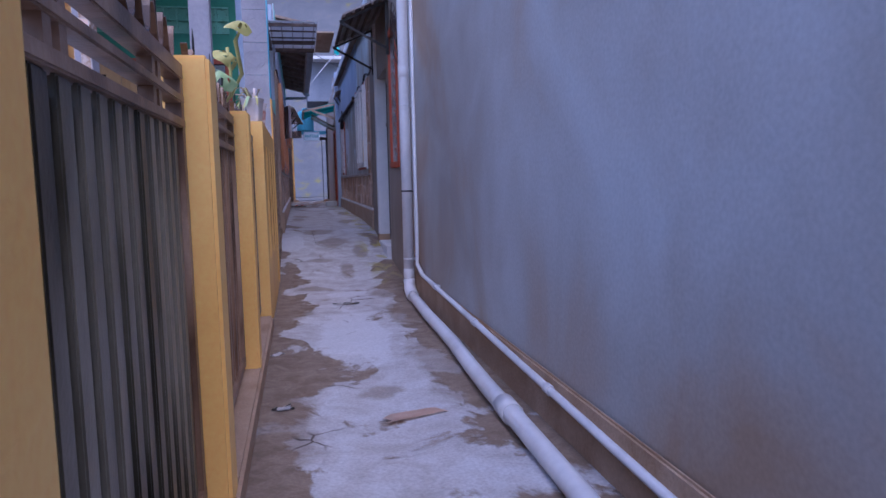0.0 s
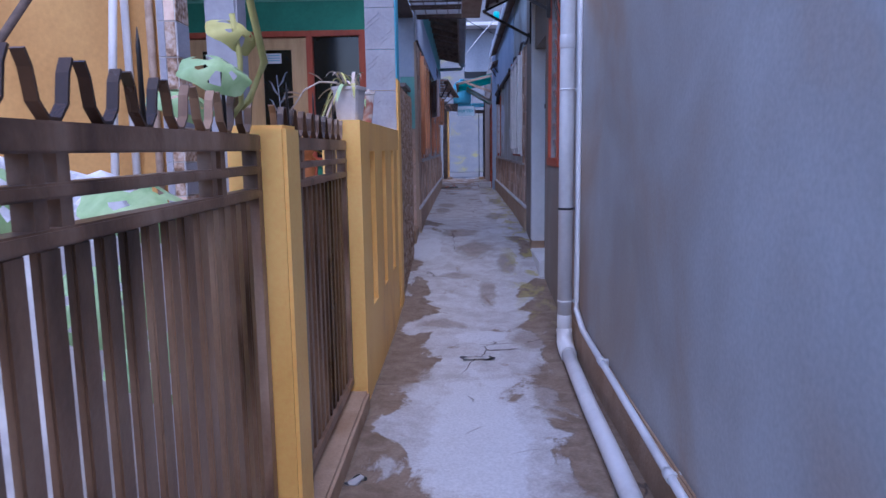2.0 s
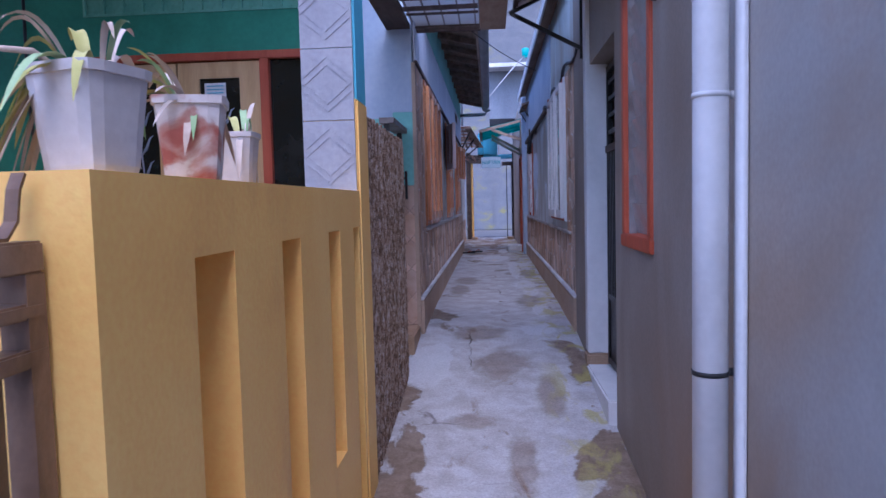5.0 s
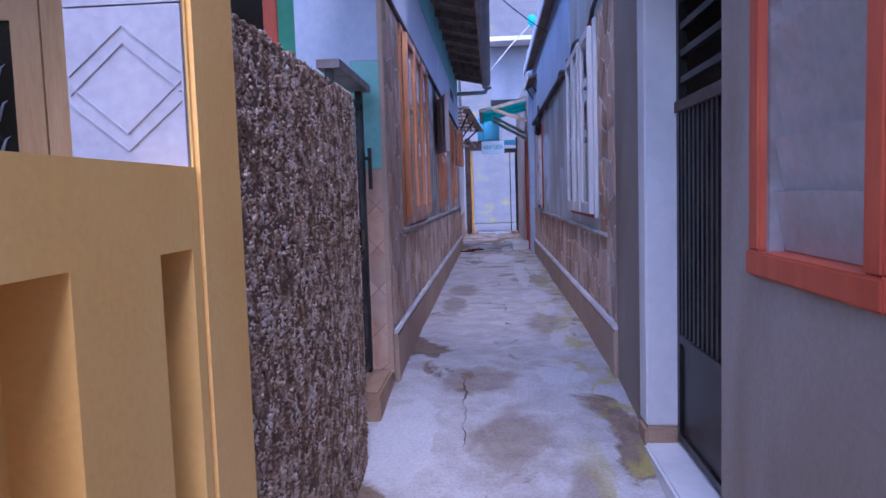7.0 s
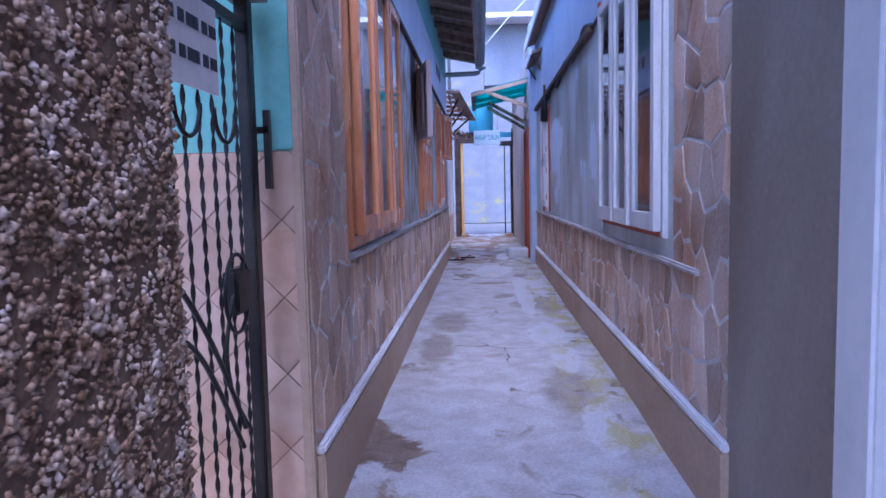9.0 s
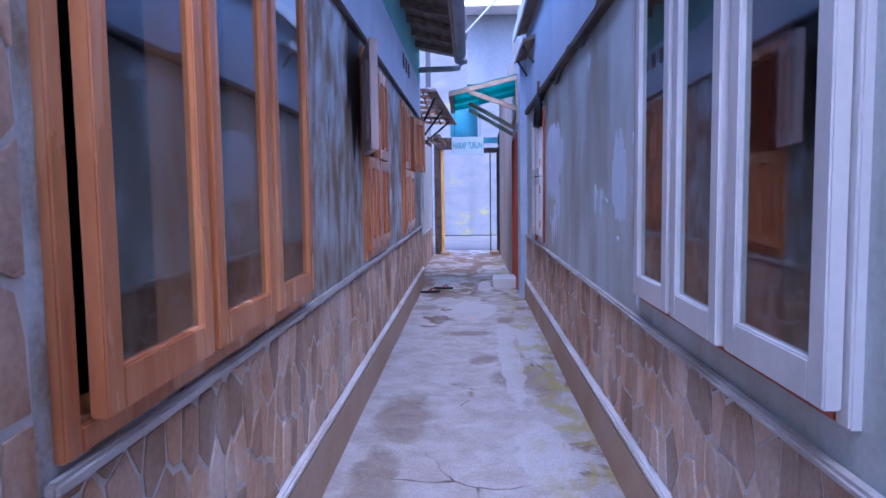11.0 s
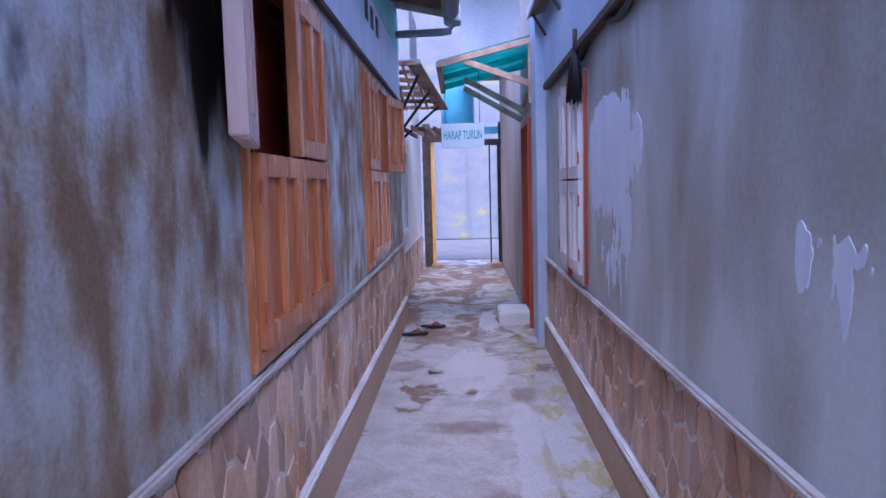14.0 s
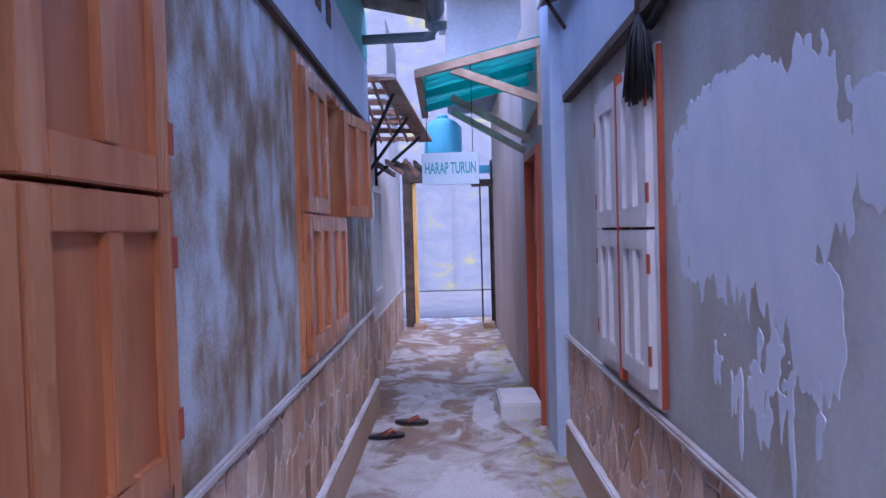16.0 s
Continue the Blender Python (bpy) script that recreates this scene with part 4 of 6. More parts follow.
# ---- left house, its tiled return and its iron side gate ----
HL, HR = -0.44, 0.945
bm = bm_new()
box(bm, -0.95, FY, 1.62, -0.63, FY + 0.12, 2.2)
part("wall_north_teal", bm, TEAL)["kind"] = "structure"
bm = bm_new()
box(bm, -0.95, FY, 2.2, -0.63, FY + 0.12, 5.0)
part("wall_north_blue", bm, PALE_BLUE)["kind"] = "structure"
bm = bm_new()
box(bm, -0.95, FY, -0.1, -0.455, FY + 0.12, 1.62)
part("wall_north_tile_bed", bm, GROUT)["kind"] = "structure"
bm = bm_new()
box(bm, -0.63, FY - 0.012, 1.62, -0.452, FY + 0.12, 2.25)
part("pilaster", bm, TEAL, None, bevel=0.006)["kind"] = "structure"
bm = bm_new()
box(bm, -0.63, FY - 0.012, 2.25, -0.452, FY + 0.12, 3.6)
part("pilaster_upper", bm, PALE_BLUE, None, bevel=0.006)["kind"] = "structure"
bm = bm_new()
box(bm, -0.90, FY - 0.5, -0.1, -0.44, FY, 0.40)
part("side_step", bm, BARE_CEMENT, None, bevel=0.012)["kind"] = "structure"

# peach tiles laid on the diagonal
tiles = thing("tile_facing", (-0.7, FY, 0.4), "peach ceramic tiles laid diagonally on the house end", "tiles", kind="structure")
D = 0.125


def clip_rect(poly, a0, b0, a1, b1):
    for axis, lim, sign in ((0, a0, 1), (0, a1, -1), (1, b0, 1), (1, b1, -1)):
        out = []
        for p, q in zip(poly, poly[1:] + poly[:1]):
            dp, dq = sign * (p[axis] - lim), sign * (q[axis] - lim)
            if dp >= 0:
                out.append(p)
            if (dp >= 0) != (dq >= 0):
                k = dp / (dp - dq)
                out.append((p[0] + k * (q[0] - p[0]), p[1] + k * (q[1] - p[1])))
        poly = out
        if len(poly) < 3:
            return []
    return poly


def slab(name, poly, to3, thick, material, parent, inset=0.0, wob=0.0):
    """A flat piece over a polygon; to3(u, v, w) sets it on its wall, w being the height off it."""
    cu, cv = sum(p[0] for p in poly) / len(poly), sum(p[1] for p in poly) / len(poly)
    vs = []
    for w, s in ((0.0, 1.0), (thick, 1.0), (thick + wob, 0.86)):
        vs.append([to3(cu + (u - cu) * s, cv + (v - cv) * s, w) for u, v in poly])
    n = len(poly)
    fs = [tuple(range(2 * n, 3 * n))] + [(r * n + i, r * n + (i + 1) % n, (r + 1) * n + (i + 1) % n, (r + 1) * n + i) for r in (0, 1) for i in range(n)]
    return [v for ring in vs for v in ring], fs


def piece(name, vs, fs, material, parent):
    me = bpy.data.meshes.new(name)
    me.from_pydata([tuple(v) for v in vs], [], fs)
    me.materials.append(material)
    ob = new(name, me)
    ob.parent = parent
    ob.matrix_parent_inverse = Matrix.Translation(-parent.location)
    return ob


for i in range(-7, 8):
    for j in range(-1, 16):
        for h in (0, 1):
            cu, cv = -0.63 + (i + h * 0.5) * 2 * D, 0.4 + (j + h * 0.5) * 2 * D
            g = D - 0.003
            poly = clip_rect([(cu - g, cv), (cu, cv - g), (cu + g, cv), (cu, cv + g)], -0.95, 0.402, -0.457, 1.617)
            if len(poly) > 2:
                vs, fs = slab("tile", poly, lambda u, v, w: Vector((u, FY - w, v)), 0.007, PEACH_TILE, tiles, wob=0.001)
                piece("tile", vs, fs, PEACH_TILE, tiles)

# wrought iron side gate
def twist(bm, pts, r):
    tube(bm, pts, r, 6)


sg = thing("wrought_iron_gate", (-0.56, 10.15, 0.4), "black wrought iron garden gate with twisted bars and curls", "gate")
GX = -0.56
for nm, y, w in (("hinge_stile", 10.40, 0.05), ("lock_stile", 9.69, 0.03)):
    bm = bm_new()
    box(bm, GX - 0.02, y, 0.42, GX + 0.02, y + w, 2.06)
    part(nm, bm, IRON, sg, bevel=0.004)
for z in (0.45, 1.96):
    bm = bm_new()
    box(bm, GX - 0.012, 9.69, z, GX + 0.012, 10.40, z + 0.03)
    part("rail", bm, IRON, sg)
for k in range(7):
    y = 9.80 + k * 0.088
    bm = bm_new()
    twist(bm, [(GX, y, 0.46), (GX, y, 1.2), (GX, y, 1.96)], 0.003)
    for s in (0, 1):
        tube(bm, [(GX + 0.004 * math.cos(i * 0.6 + s * math.pi), y + 0.004 * math.sin(i * 0.6 + s * math.pi), 0.47 + 1.48 * i / 150) for i in range(151)], 0.0025, 4)
    part("bar", bm, IRON, sg)
for c in (9.98, 10.22):
    bm = bm_new()
    tube(bm, [(GX + 0.008, c + 0.075 * math.cos(a), 1.71 - 0.085 * math.sin(a)) for a in [math.pi * k / 14 for k in range(15)]], 0.006, 6)
    part("curl", bm, IRON, sg)
bm = bm_new()
tube(bm, [(GX + 0.01, 9.72 + 0.54 * k / 14, 1.36 - 0.10 * k / 14 - 0.44 * (k / 14) ** 1.7) for k in range(15)], 0.007, 6)
part("curl", bm, IRON, sg)
bm = bm_new()
tube(bm, [(GX + 0.01, 9.72 + 0.52 * k / 14, 1.16 + 0.03 * math.sin(math.pi * k / 9) - 0.36 * (k / 14) ** 2) for k in range(15)], 0.007, 6)
part("curl", bm, IRON, sg)
bm = bm_new()
tube(bm, [(GX + 0.012, 10.24 + 0.09 * math.cos(a) , 1.21 + 0.11 * math.sin(a)) for a in [0.4 + 2 * math.pi * k / 24 for k in range(25)]], 0.006, 6)
part("curl", bm, IRON, sg)
bm = bm_new()
tube(bm, [(GX + 0.012, 10.30 - 0.16 * math.sin(math.pi * k / 14), 0.80 + 0.50 * k / 14) for k in range(15)], 0.006, 6)
part("curl", bm, IRON, sg)
bm = bm_new()
box(bm, GX - 0.02, 10.21, 1.15, GX + 0.025, 10.33, 1.28)
part("lock_case", bm, IRON, sg, bevel=0.01)
bm = bm_new()
box(bm, GX - 0.05, 9.66, 2.06, GX + 0.06, 10.48, 2.10)
part("cap", bm, TIN, sg)
bm = bm_new()
box(bm, GX + 0.03, 10.475, 1.50, GX + 0.05, 10.495, 1.74)
bar(bm, (GX + 0.0, 10.485, 1.68), (GX + 0.045, 10.485, 1.68), 0.02)
part("hinge", bm, IRON, sg)
bm = bm_new()
box(bm, GX + 0.013, 9.72, 1.74, GX + 0.018, 10.16, 1.96)
board = part("name_plate", bm, PAPER, sg, "pale plate with dark printed marks")
for k in range(18):
    bm = bm_new()
    ky, kz = 9.75 + (k % 9) * 0.045, 1.80 + (k // 9) * 0.08
    box(bm, GX + 0.017, ky, kz, GX + 0.020, ky + 0.022 + 0.01 * (k % 3), kz + 0.03)
    part("mark", bm, BLACK, board)
orange = thing("yard_shutter", (-1.1, 10.5, 1.23), "orange painted wooden shutter leaf on the yard wall", "shutter")
bm = bm_new()
box(bm, -1.30, 10.50, 1.23, -0.95, 10.545, 1.98)
part("leaf", bm, RED_WOOD, orange, bevel=0.01)
bm = bm_new()
box(bm, -1.32, 10.535, 0.2, -0.93, 10.546, 1.225)
part("yard_dado", bm, WHITE_WALL)["kind"] = "structure"

# ---- the two facing houses: walls with real openings ----
LW = (11.30, 1.24, 13.04, 2.66)
SA = (14.66, 1.24, 15.86, 2.62)
SB = (17.22, 1.24, 18.42, 2.62)
RW = (11.44, 1.25, 12.98, 2.66)
RS = (16.66, 1.19, 17.60, 2.46)
bm = cut_wall(HL - 0.14, HL, (10.67, 19.95), (0.0, 2.69, 3.62), [LW, SA, SB])
part("wall_west_house", bm, HOUSE_BLUE)["kind"] = "structure"
bm = cut_wall(HR, HR + 0.14, (10.64, 18.65), (0.0, 2.6, 3.9), [RW, RS])
part("wall_east_house", bm, HOUSE_GREY)["kind"] = "structure"
bm = bm_new()
box(bm, HL - 4.2, 10.67, 0.0, HL - 4.06, 19.95, 3.6)
box(bm, HL - 4.06, 19.81, 0.0, HL - 0.14, 19.95, 3.6)
box(bm, HL - 4.06, 10.67, 0.0, HL - 0.14, 10.72, 3.6)
part("wall_west_room", bm, PLASTER_BROWN)["kind"] = "structure"
bm = bm_new()
box(bm, HR + 4.06, 10.7, 0.0, HR + 4.2, 18.65, 3.6)
box(bm, HR + 0.14, 18.5, 0.0, HR + 4.06, 18.65, 3.6)
box(bm, HR + 0.14, 10.64, 0.0, HR + 4.06, 10.78, 3.6)
part("wall_east_house_room", bm, PLASTER_BROWN)["kind"] = "structure"
bm = bm_new()
box(bm, HL - 4.2, 10.67, 3.3, HL - 0.14, 19.95, 3.4)
part("ceiling_west_house", bm, WHITE_WALL)["kind"] = "structure"
bm = bm_new()
box(bm, HR + 0.14, 10.64, 3.3, HR + 4.2, 18.65, 3.4)
part("ceiling_east_house", bm, WHITE_WALL)["kind"] = "structure"
bm = bm_new()
box(bm, HL, 10.57, 2.69, HL + 0.012, 19.95, 3.62)
part("upper_wall_west", bm, UPPER_PAINT)["kind"] = "structure"
bm = bm_new()
box(bm, HL + 0.012, 10.57, 3.2, HL + 0.016, 19.95, 3.62)
part("eave_band_west", bm, TEAL)["kind"] = "structure"
bm = bm_new()
box(bm, HL, 10.57, 2.665, HL + 0.03, 19.95, 2.69)
part("trim_west", bm, DARK_WOOD)["kind"] = "structure"
for y in (17.45, 17.75, 18.05):
    bm = bm_new()
    box(bm, HL + 0.008, y, 2.98, HL + 0.018, y + 0.14, 3.13)
    solid("wall_vent", bm, DARK_WOOD, "small dark slot vent high in the pale wall", "vent", 0.002, group="wall vents")
bm = bm_new()
box(bm, HR - 0.012, 13.0, 2.62, HR, 18.65, 3.9)
part("upper_wall_east", bm, PALE_BLUE)["kind"] = "structure"
bm = bm_new()
box(bm, HR - 0.05, 13.4, 2.57, HR, 18.4, 2.62)
part("trim_east", bm, DARK_WOOD, None, bevel=0.006)["kind"] = "structure"
# sills and plinths, level along the houses
for nm, x0, x1, ya, yb, zt in (("west", HL, HL + 0.035, 10.60, 19.95, 0.637), ("east", HR - 0.04, HR, 10.62, 18.62, 0.632)):
    bm = bm_new()
    box(bm, x0, ya, 0.1, x1, yb, zt - 0.03)
    part("plinth_" + nm, bm, PLINTH, None, bevel=0.008)["kind"] = "structure"
    bm = bm_new()
    box(bm, x0 - 0.002, ya - 0.004, zt - 0.03, x1 + 0.002, yb, zt)
    part("plinth_edge_" + nm, bm, WHITE_TRIM, None, bevel=0.008)["kind"] = "structure"
bm = bm_new()
box(bm, HL, 11.26, 1.195, HL + 0.028, 19.95, 1.225)
part("band_west", bm, BAND, None, bevel=0.008)["kind"] = "structure"
bm = bm_new()
box(bm, HR - 0.035, 10.95, 1.145, HR, 18.62, 1.17)
part("band_east", bm, BAND, None, bevel=0.008)["kind"] = "structure"
bm = bm_new()
box(bm, HL, 10.565, 0.64, HL + 0.008, 19.95, 1.195)
box(bm, HL, 10.565, 1.195, HL + 0.008, 11.24, 2.665)
part("mortar_west", bm, MORTAR)["kind"] = "structure"
bm = bm_new()
box(bm, HR - 0.008, 10.645, 0.635, HR, 18.62, 1.145)
box(bm, HR - 0.008, 10.645, 1.145, HR, 11.33, 2.66)
part("mortar_east", bm, MORTAR)["kind"] = "structure"


bm = bm_new()
box(bm, -0.462, FY - 0.014, 0.38, -0.428, FY + 0.03, 2.67)
part("corner_bead_west", bm, PLINTH, None, bevel=0.006)["kind"] = "structure"


def casement(parent, x, s, ya, yb, za, zb, mat, swing=0.0, hinge_far=True):
    """A glazed casement leaf in a wall along y; s is the way out of the wall; swing in degrees."""
    w, t, g = yb - ya, 0.035, 0.062
    hinge = yb if hinge_far else ya
    sign = 1 if hinge_far else -1
    turn = Matrix.Translation((x, hinge, 0)) @ Matrix.Rotation(radians(sign * s * swing), 4, "Z") @ Matrix.Translation((-x, -hinge, 0))
    bm = bm_new()
    for q in ((x - t / 2, ya, za, x + t / 2, ya + g, zb), (x - t / 2, yb - g, za, x + t / 2, yb, zb), (x - t / 2, ya + g, za, x + t / 2, yb - g, za + g + 0.02), (x - t / 2, ya + g, zb - g, x + t / 2, yb - g, zb)):
        box(bm, *q)
    bmesh.ops.transform(bm, matrix=turn, verts=bm.verts[:])
    leaf = part("casement", bm, mat, parent, bevel=0.004)
    bm = bm_new()
    box(bm, x - 0.003, ya + g - 0.005, za + g + 0.015, x + 0.003, yb - g + 0.005, zb - g + 0.005)
    bmesh.ops.transform(bm, matrix=turn, verts=bm.verts[:])
    part("pane", bm, GLASS, leaf).visible_shadow = False


def window_set(name, x, s, hole, frame_mat, leaf_mat, swings, label, sill_mat, lap=0.0):
    y0, z0, y1, z1 = hole
    w = thing(name, (x, (y0 + y1) / 2, z0), label, "window", kind="structure")
    fx0, fx1 = sorted((x - s * 0.09, x + s * 0.022))
    for nm, q in (("window_frame", (fx0, y0, z0, fx1, y0 + 0.05, z1)), ("window_frame", (fx0, y1 - 0.05, z0, fx1, y1, z1)), ("window_frame", (fx0, y0 + 0.05, z1 - 0.05, fx1, y1 - 0.05, z1)),
                  ("window_sill", (fx0, y0 + 0.05, z0, fx1, y1 - 0.05, z0 + 0.05))):
        bm = bm_new()
        box(bm, *q)
        part(nm, bm, leaf_mat if lap and q[4] < y0 + 0.2 else frame_mat, w, bevel=0.005)
    n = len(swings)
    pitch = (y1 - y0 - 0.1) / n
    for k in range(1, n):
        bm = bm_new()
        c = y0 + 0.05 + k * pitch
        box(bm, fx0, c - 0.018, z0 + 0.05, fx1 - 0.012 if s > 0 else fx1, c + 0.018, z1 - 0.05)
        part("mullion", bm, frame_mat, w)
    for k, sw in enumerate(swings):
        a = y0 + 0.05 + k * pitch + 0.02 - lap * (k == 0)
        casement(w, x + s * 0.042, s, a, y0 + 0.03 + (k + 1) * pitch + 0.2 * lap * (k == n - 1), z0 + 0.055 - 0.5 * lap, z1 - 0.055, leaf_mat, sw)
    return w


window_set("window_2", HL, 1, LW, WOOD, WOOD, (0, 0, 0), "orange-brown wooden window with three glazed casements", WOOD)
window_set("window_3", HR, -1, RW, RED_WOOD, WHITE_FRAME, (0, 1, 0), "white painted glazed casements in a red-brown frame", RED_WOOD, 0.05)


def shutter_leaf(parent, x, s, ya, yb, za, zb, mat, swing=0.0, far=True, rails=2):
    """A panelled board shutter leaf: stiles, rails and upright panels."""
    hinge = yb if far else ya
    sign = 1 if far else -1
    turn = Matrix.Translation((x, hinge, 0)) @ Matrix.Rotation(radians(sign * s * swing), 4, "Z") @ Matrix.Translation((-x, -hinge, 0))
    g, t = 0.075, 0.046
    bm = bm_new()
    mid = (ya + yb) / 2
    for q in ((x - t / 2, ya, za, x + t / 2, ya + g, zb), (x - t / 2, yb - g, za, x + t / 2, yb, zb), (x - t / 2, ya + g, za, x + t / 2, yb - g, za + g), (x - t / 2, ya + g, zb - g, x + t / 2, yb - g, zb),
              (x - t / 2 - 0.003, mid - 0.03, za + g, x + t / 2 + 0.003, mid + 0.03, zb - g)):
        box(bm, *q)
    bmesh.ops.transform(bm, matrix=turn, verts=bm.verts[:])
    leaf = part("shutter", bm, mat, parent, bevel=0.004)
    for a, c in ((ya + g, mid - 0.03), (mid + 0.03, yb - g)):
        bm = bm_new()
        box(bm, x - 0.006, a, za + g, x + 0.006, c, zb - g)
        bmesh.ops.transform(bm, matrix=turn, verts=bm.verts[:])
        part("panel", bm, PANEL_WOOD if mat in (WOOD, PALE_LEAF) else mat, leaf)
    for z in (za + 0.12, zb - 0.12):
        bm = bm_new()
        box(bm, x + s * 0.018, hinge - 0.014, z - 0.035, x + s * 0.024, hinge + 0.014, z + 0.035)
        part("hinge", bm, RED_WOOD, leaf)
    return leaf


def shutter_window(name, x, s, hole, mat, frame_mat, label, upper, lower, split=0.5, back=None):
    y0, z0, y1, z1 = hole
    w = thing(name, (x, (y0 + y1) / 2, z0), label, "window", kind="structure")
    fx0, fx1 = sorted((x - s * 0.10, x + s * 0.02))
    zm = z0 + (z1 - z0) * split
    for nm, q in (("window_frame", (fx0, y0, z0, fx1, y0 + 0.05, z1)), ("window_frame", (fx0, y1 - 0.05, z0, fx1, y1, z1)), ("window_frame", (fx0, y0 + 0.05, z1 - 0.05, fx1, y1 - 0.05, z1)),
                  ("window_sill", (fx0, y0 + 0.05, z0, fx1, y1 - 0.05, z0 + 0.06))):
        bm = bm_new()
        box(bm, *q)
        part(nm, bm, frame_mat, w, bevel=0.005)
    m = (y0 + y1) / 2
    ya, yb = y0 + 0.055, y1 - 0.055
    for (za, zb), (sn, sf) in (((z0 + 0.065, zm - 0.005), lower), ((zm + 0.005, z1 - 0.055), upper)):
        shutter_leaf(w, x + s * 0.022, s, ya, m - 0.004, za, zb, back if sn and back else mat, sn, False)
        shutter_leaf(w, x + s * 0.022, s, m + 0.004, yb, za, zb, mat, sf, True)
    return w


shutter_window("window_4", HL, 1, SA, WOOD, WOOD, "orange-brown shutter window, one upper leaf folded back open", (166, 0), (0, 0), back=PALE_LEAF)
shutter_window("window_5", HL, 1, SB, WOOD, WOOD, "orange-brown shutter window, one upper leaf folded back open", (0, 170), (0, 0))
shutter_window("window_6", HR, -1, RS, WHITE_FRAME, WHITE_FRAME, "white painted board shutters with thin red cover strips, shut", (0, 0), (0, 0))
for y, w, d in ((RS[0] - 0.014, 0.018, 0.02), ((RS[0] + RS[2]) / 2 - 0.014, 0.028, 0.048)):
    bm = bm_new()
    box(bm, HR - d, y, RS[1] + 0.01, HR - 0.001, y + w, RS[3] - 0.01)
    solid("cover_strip", bm, RED_WOOD, "thin red-brown wooden strip over a shutter joint", "strip", 0.003, group="shutter strips")
bm = bm_new()
box(bm, HR - 0.046, RW[2] - 0.022, 1.46, HR - 0.001, RW[2] + 0.004, RW[3])
solid("cover_strip", bm, RED_WOOD, "thin red-brown wooden strip beside a white window leaf", "strip", 0.003)

for y0, z0, y1, z1 in (SA, SB):
    inner = thing("inner_shutter", (HL - 0.15, (y0 + y1) / 2, z0), "red-brown inner window leaf with dark glass", "shutter", "inner shutters")
    ym = y0 + 0.58 * (y1 - y0)
    for a, c in ((y0 - 0.02, ym), (ym, y1 + 0.02)):
        bm = bm_new()
        for q in ((a, z0, a + 0.07, z1 + 0.02), (c - 0.07, z0, c, z1 + 0.02), (a + 0.07, z0, c - 0.07, z0 + 0.1), (a + 0.07, z1 - 0.08, c - 0.07, z1 + 0.02)):
            box(bm, HL - 0.165, q[0], q[1], HL - 0.143, q[2], q[3])
        leaf = part("leaf", bm, RED_WOOD, inner)
        bm = bm_new()
        box(bm, HL - 0.158, a + 0.06, z0 + 0.09, HL - 0.152, c - 0.06, z1 - 0.07)
        part("pane", bm, DARK_GLASS if a < y0 else RED_WOOD, leaf)

# bare filler patches on the east house wall
def patch(yc, zc, w, h, seed, drip=0.5, fill=0.62, cell=0.014, proud=0.001):
    """A flake of bare filler a few millimetres proud, with an outline torn into ragged edges and drips."""
    bm = bm_new()

    def inside(y, z):
        u, v = 2 * (y - yc) / w, 2 * (z - zc) / h
        low = max(0.0, -v)
        streak = noise.noise((y * 26 + seed, z * 2.2, seed * 0.7)) + 0.5 * noise.noise((y * 60, z * 6 + seed, 1.3))
        rough = noise.noise((y * 5 + seed, z * 4.0, 0.3)) * 0.55 + noise.noise((y * 17, z * 13 + seed, 2.0)) * 0.34 + noise.noise((y * 48, z * 36, seed)) * 0.2
        return fill - 0.62 * (abs(u) ** 2.6 + abs(v) ** 2.6) - 0.30 * low + 0.6 * rough + (0.14 + drip * low) * streak

    ny, nz = int(1.5 * w / cell) + 2, int(1.5 * h / cell) + 2
    y0, z0 = yc - ny * cell / 2, zc - nz * cell / 2
    val = [[inside(y0 + i * cell, z0 + j * cell) for j in range(nz + 1)] for i in range(ny + 1)]
    xf, xw = HR - proud, HR + 0.0005
    for i in range(ny):
        for j in range(nz):
            corner = [(i, j), (i + 1, j), (i + 1, j + 1), (i, j + 1)]
            if max(val[p][q] for p, q in corner) <= 0:
                continue
            ring = []
            for k in range(4):
                (p, q), (r, s) = corner[k], corner[(k + 1) % 4]
                fa, fb = val[p][q], val[r][s]
                if fa > 0:
                    ring.append((y0 + p * cell, z0 + q * cell, False))
                if (fa > 0) != (fb > 0):
                    t = fa / (fa - fb)
                    ring.append((y0 + (p + t * (r - p)) * cell, z0 + (q + t * (s - q)) * cell, True))
            if len(ring) < 3:
                continue
            vs = [bm.verts.new((xf, y, z)) for y, z, cut in ring]
            bm.faces.new(vs)
            for k in range(len(ring)):
                m = (k + 1) % len(ring)
                if ring[k][2] and ring[m][2]:
                    bm.faces.new((vs[k], vs[m], bm.verts.new((xw, ring[m][0], ring[m][1])), bm.verts.new((xw, ring[k][0], ring[k][1]))))
    bmesh.ops.remove_doubles(bm, verts=bm.verts[:], dist=0.0003)
    tagged(part("plaster_patch", bm, PEELED), "ragged white patch of bare filler on the wall", "patch", "filler patches", "structure")


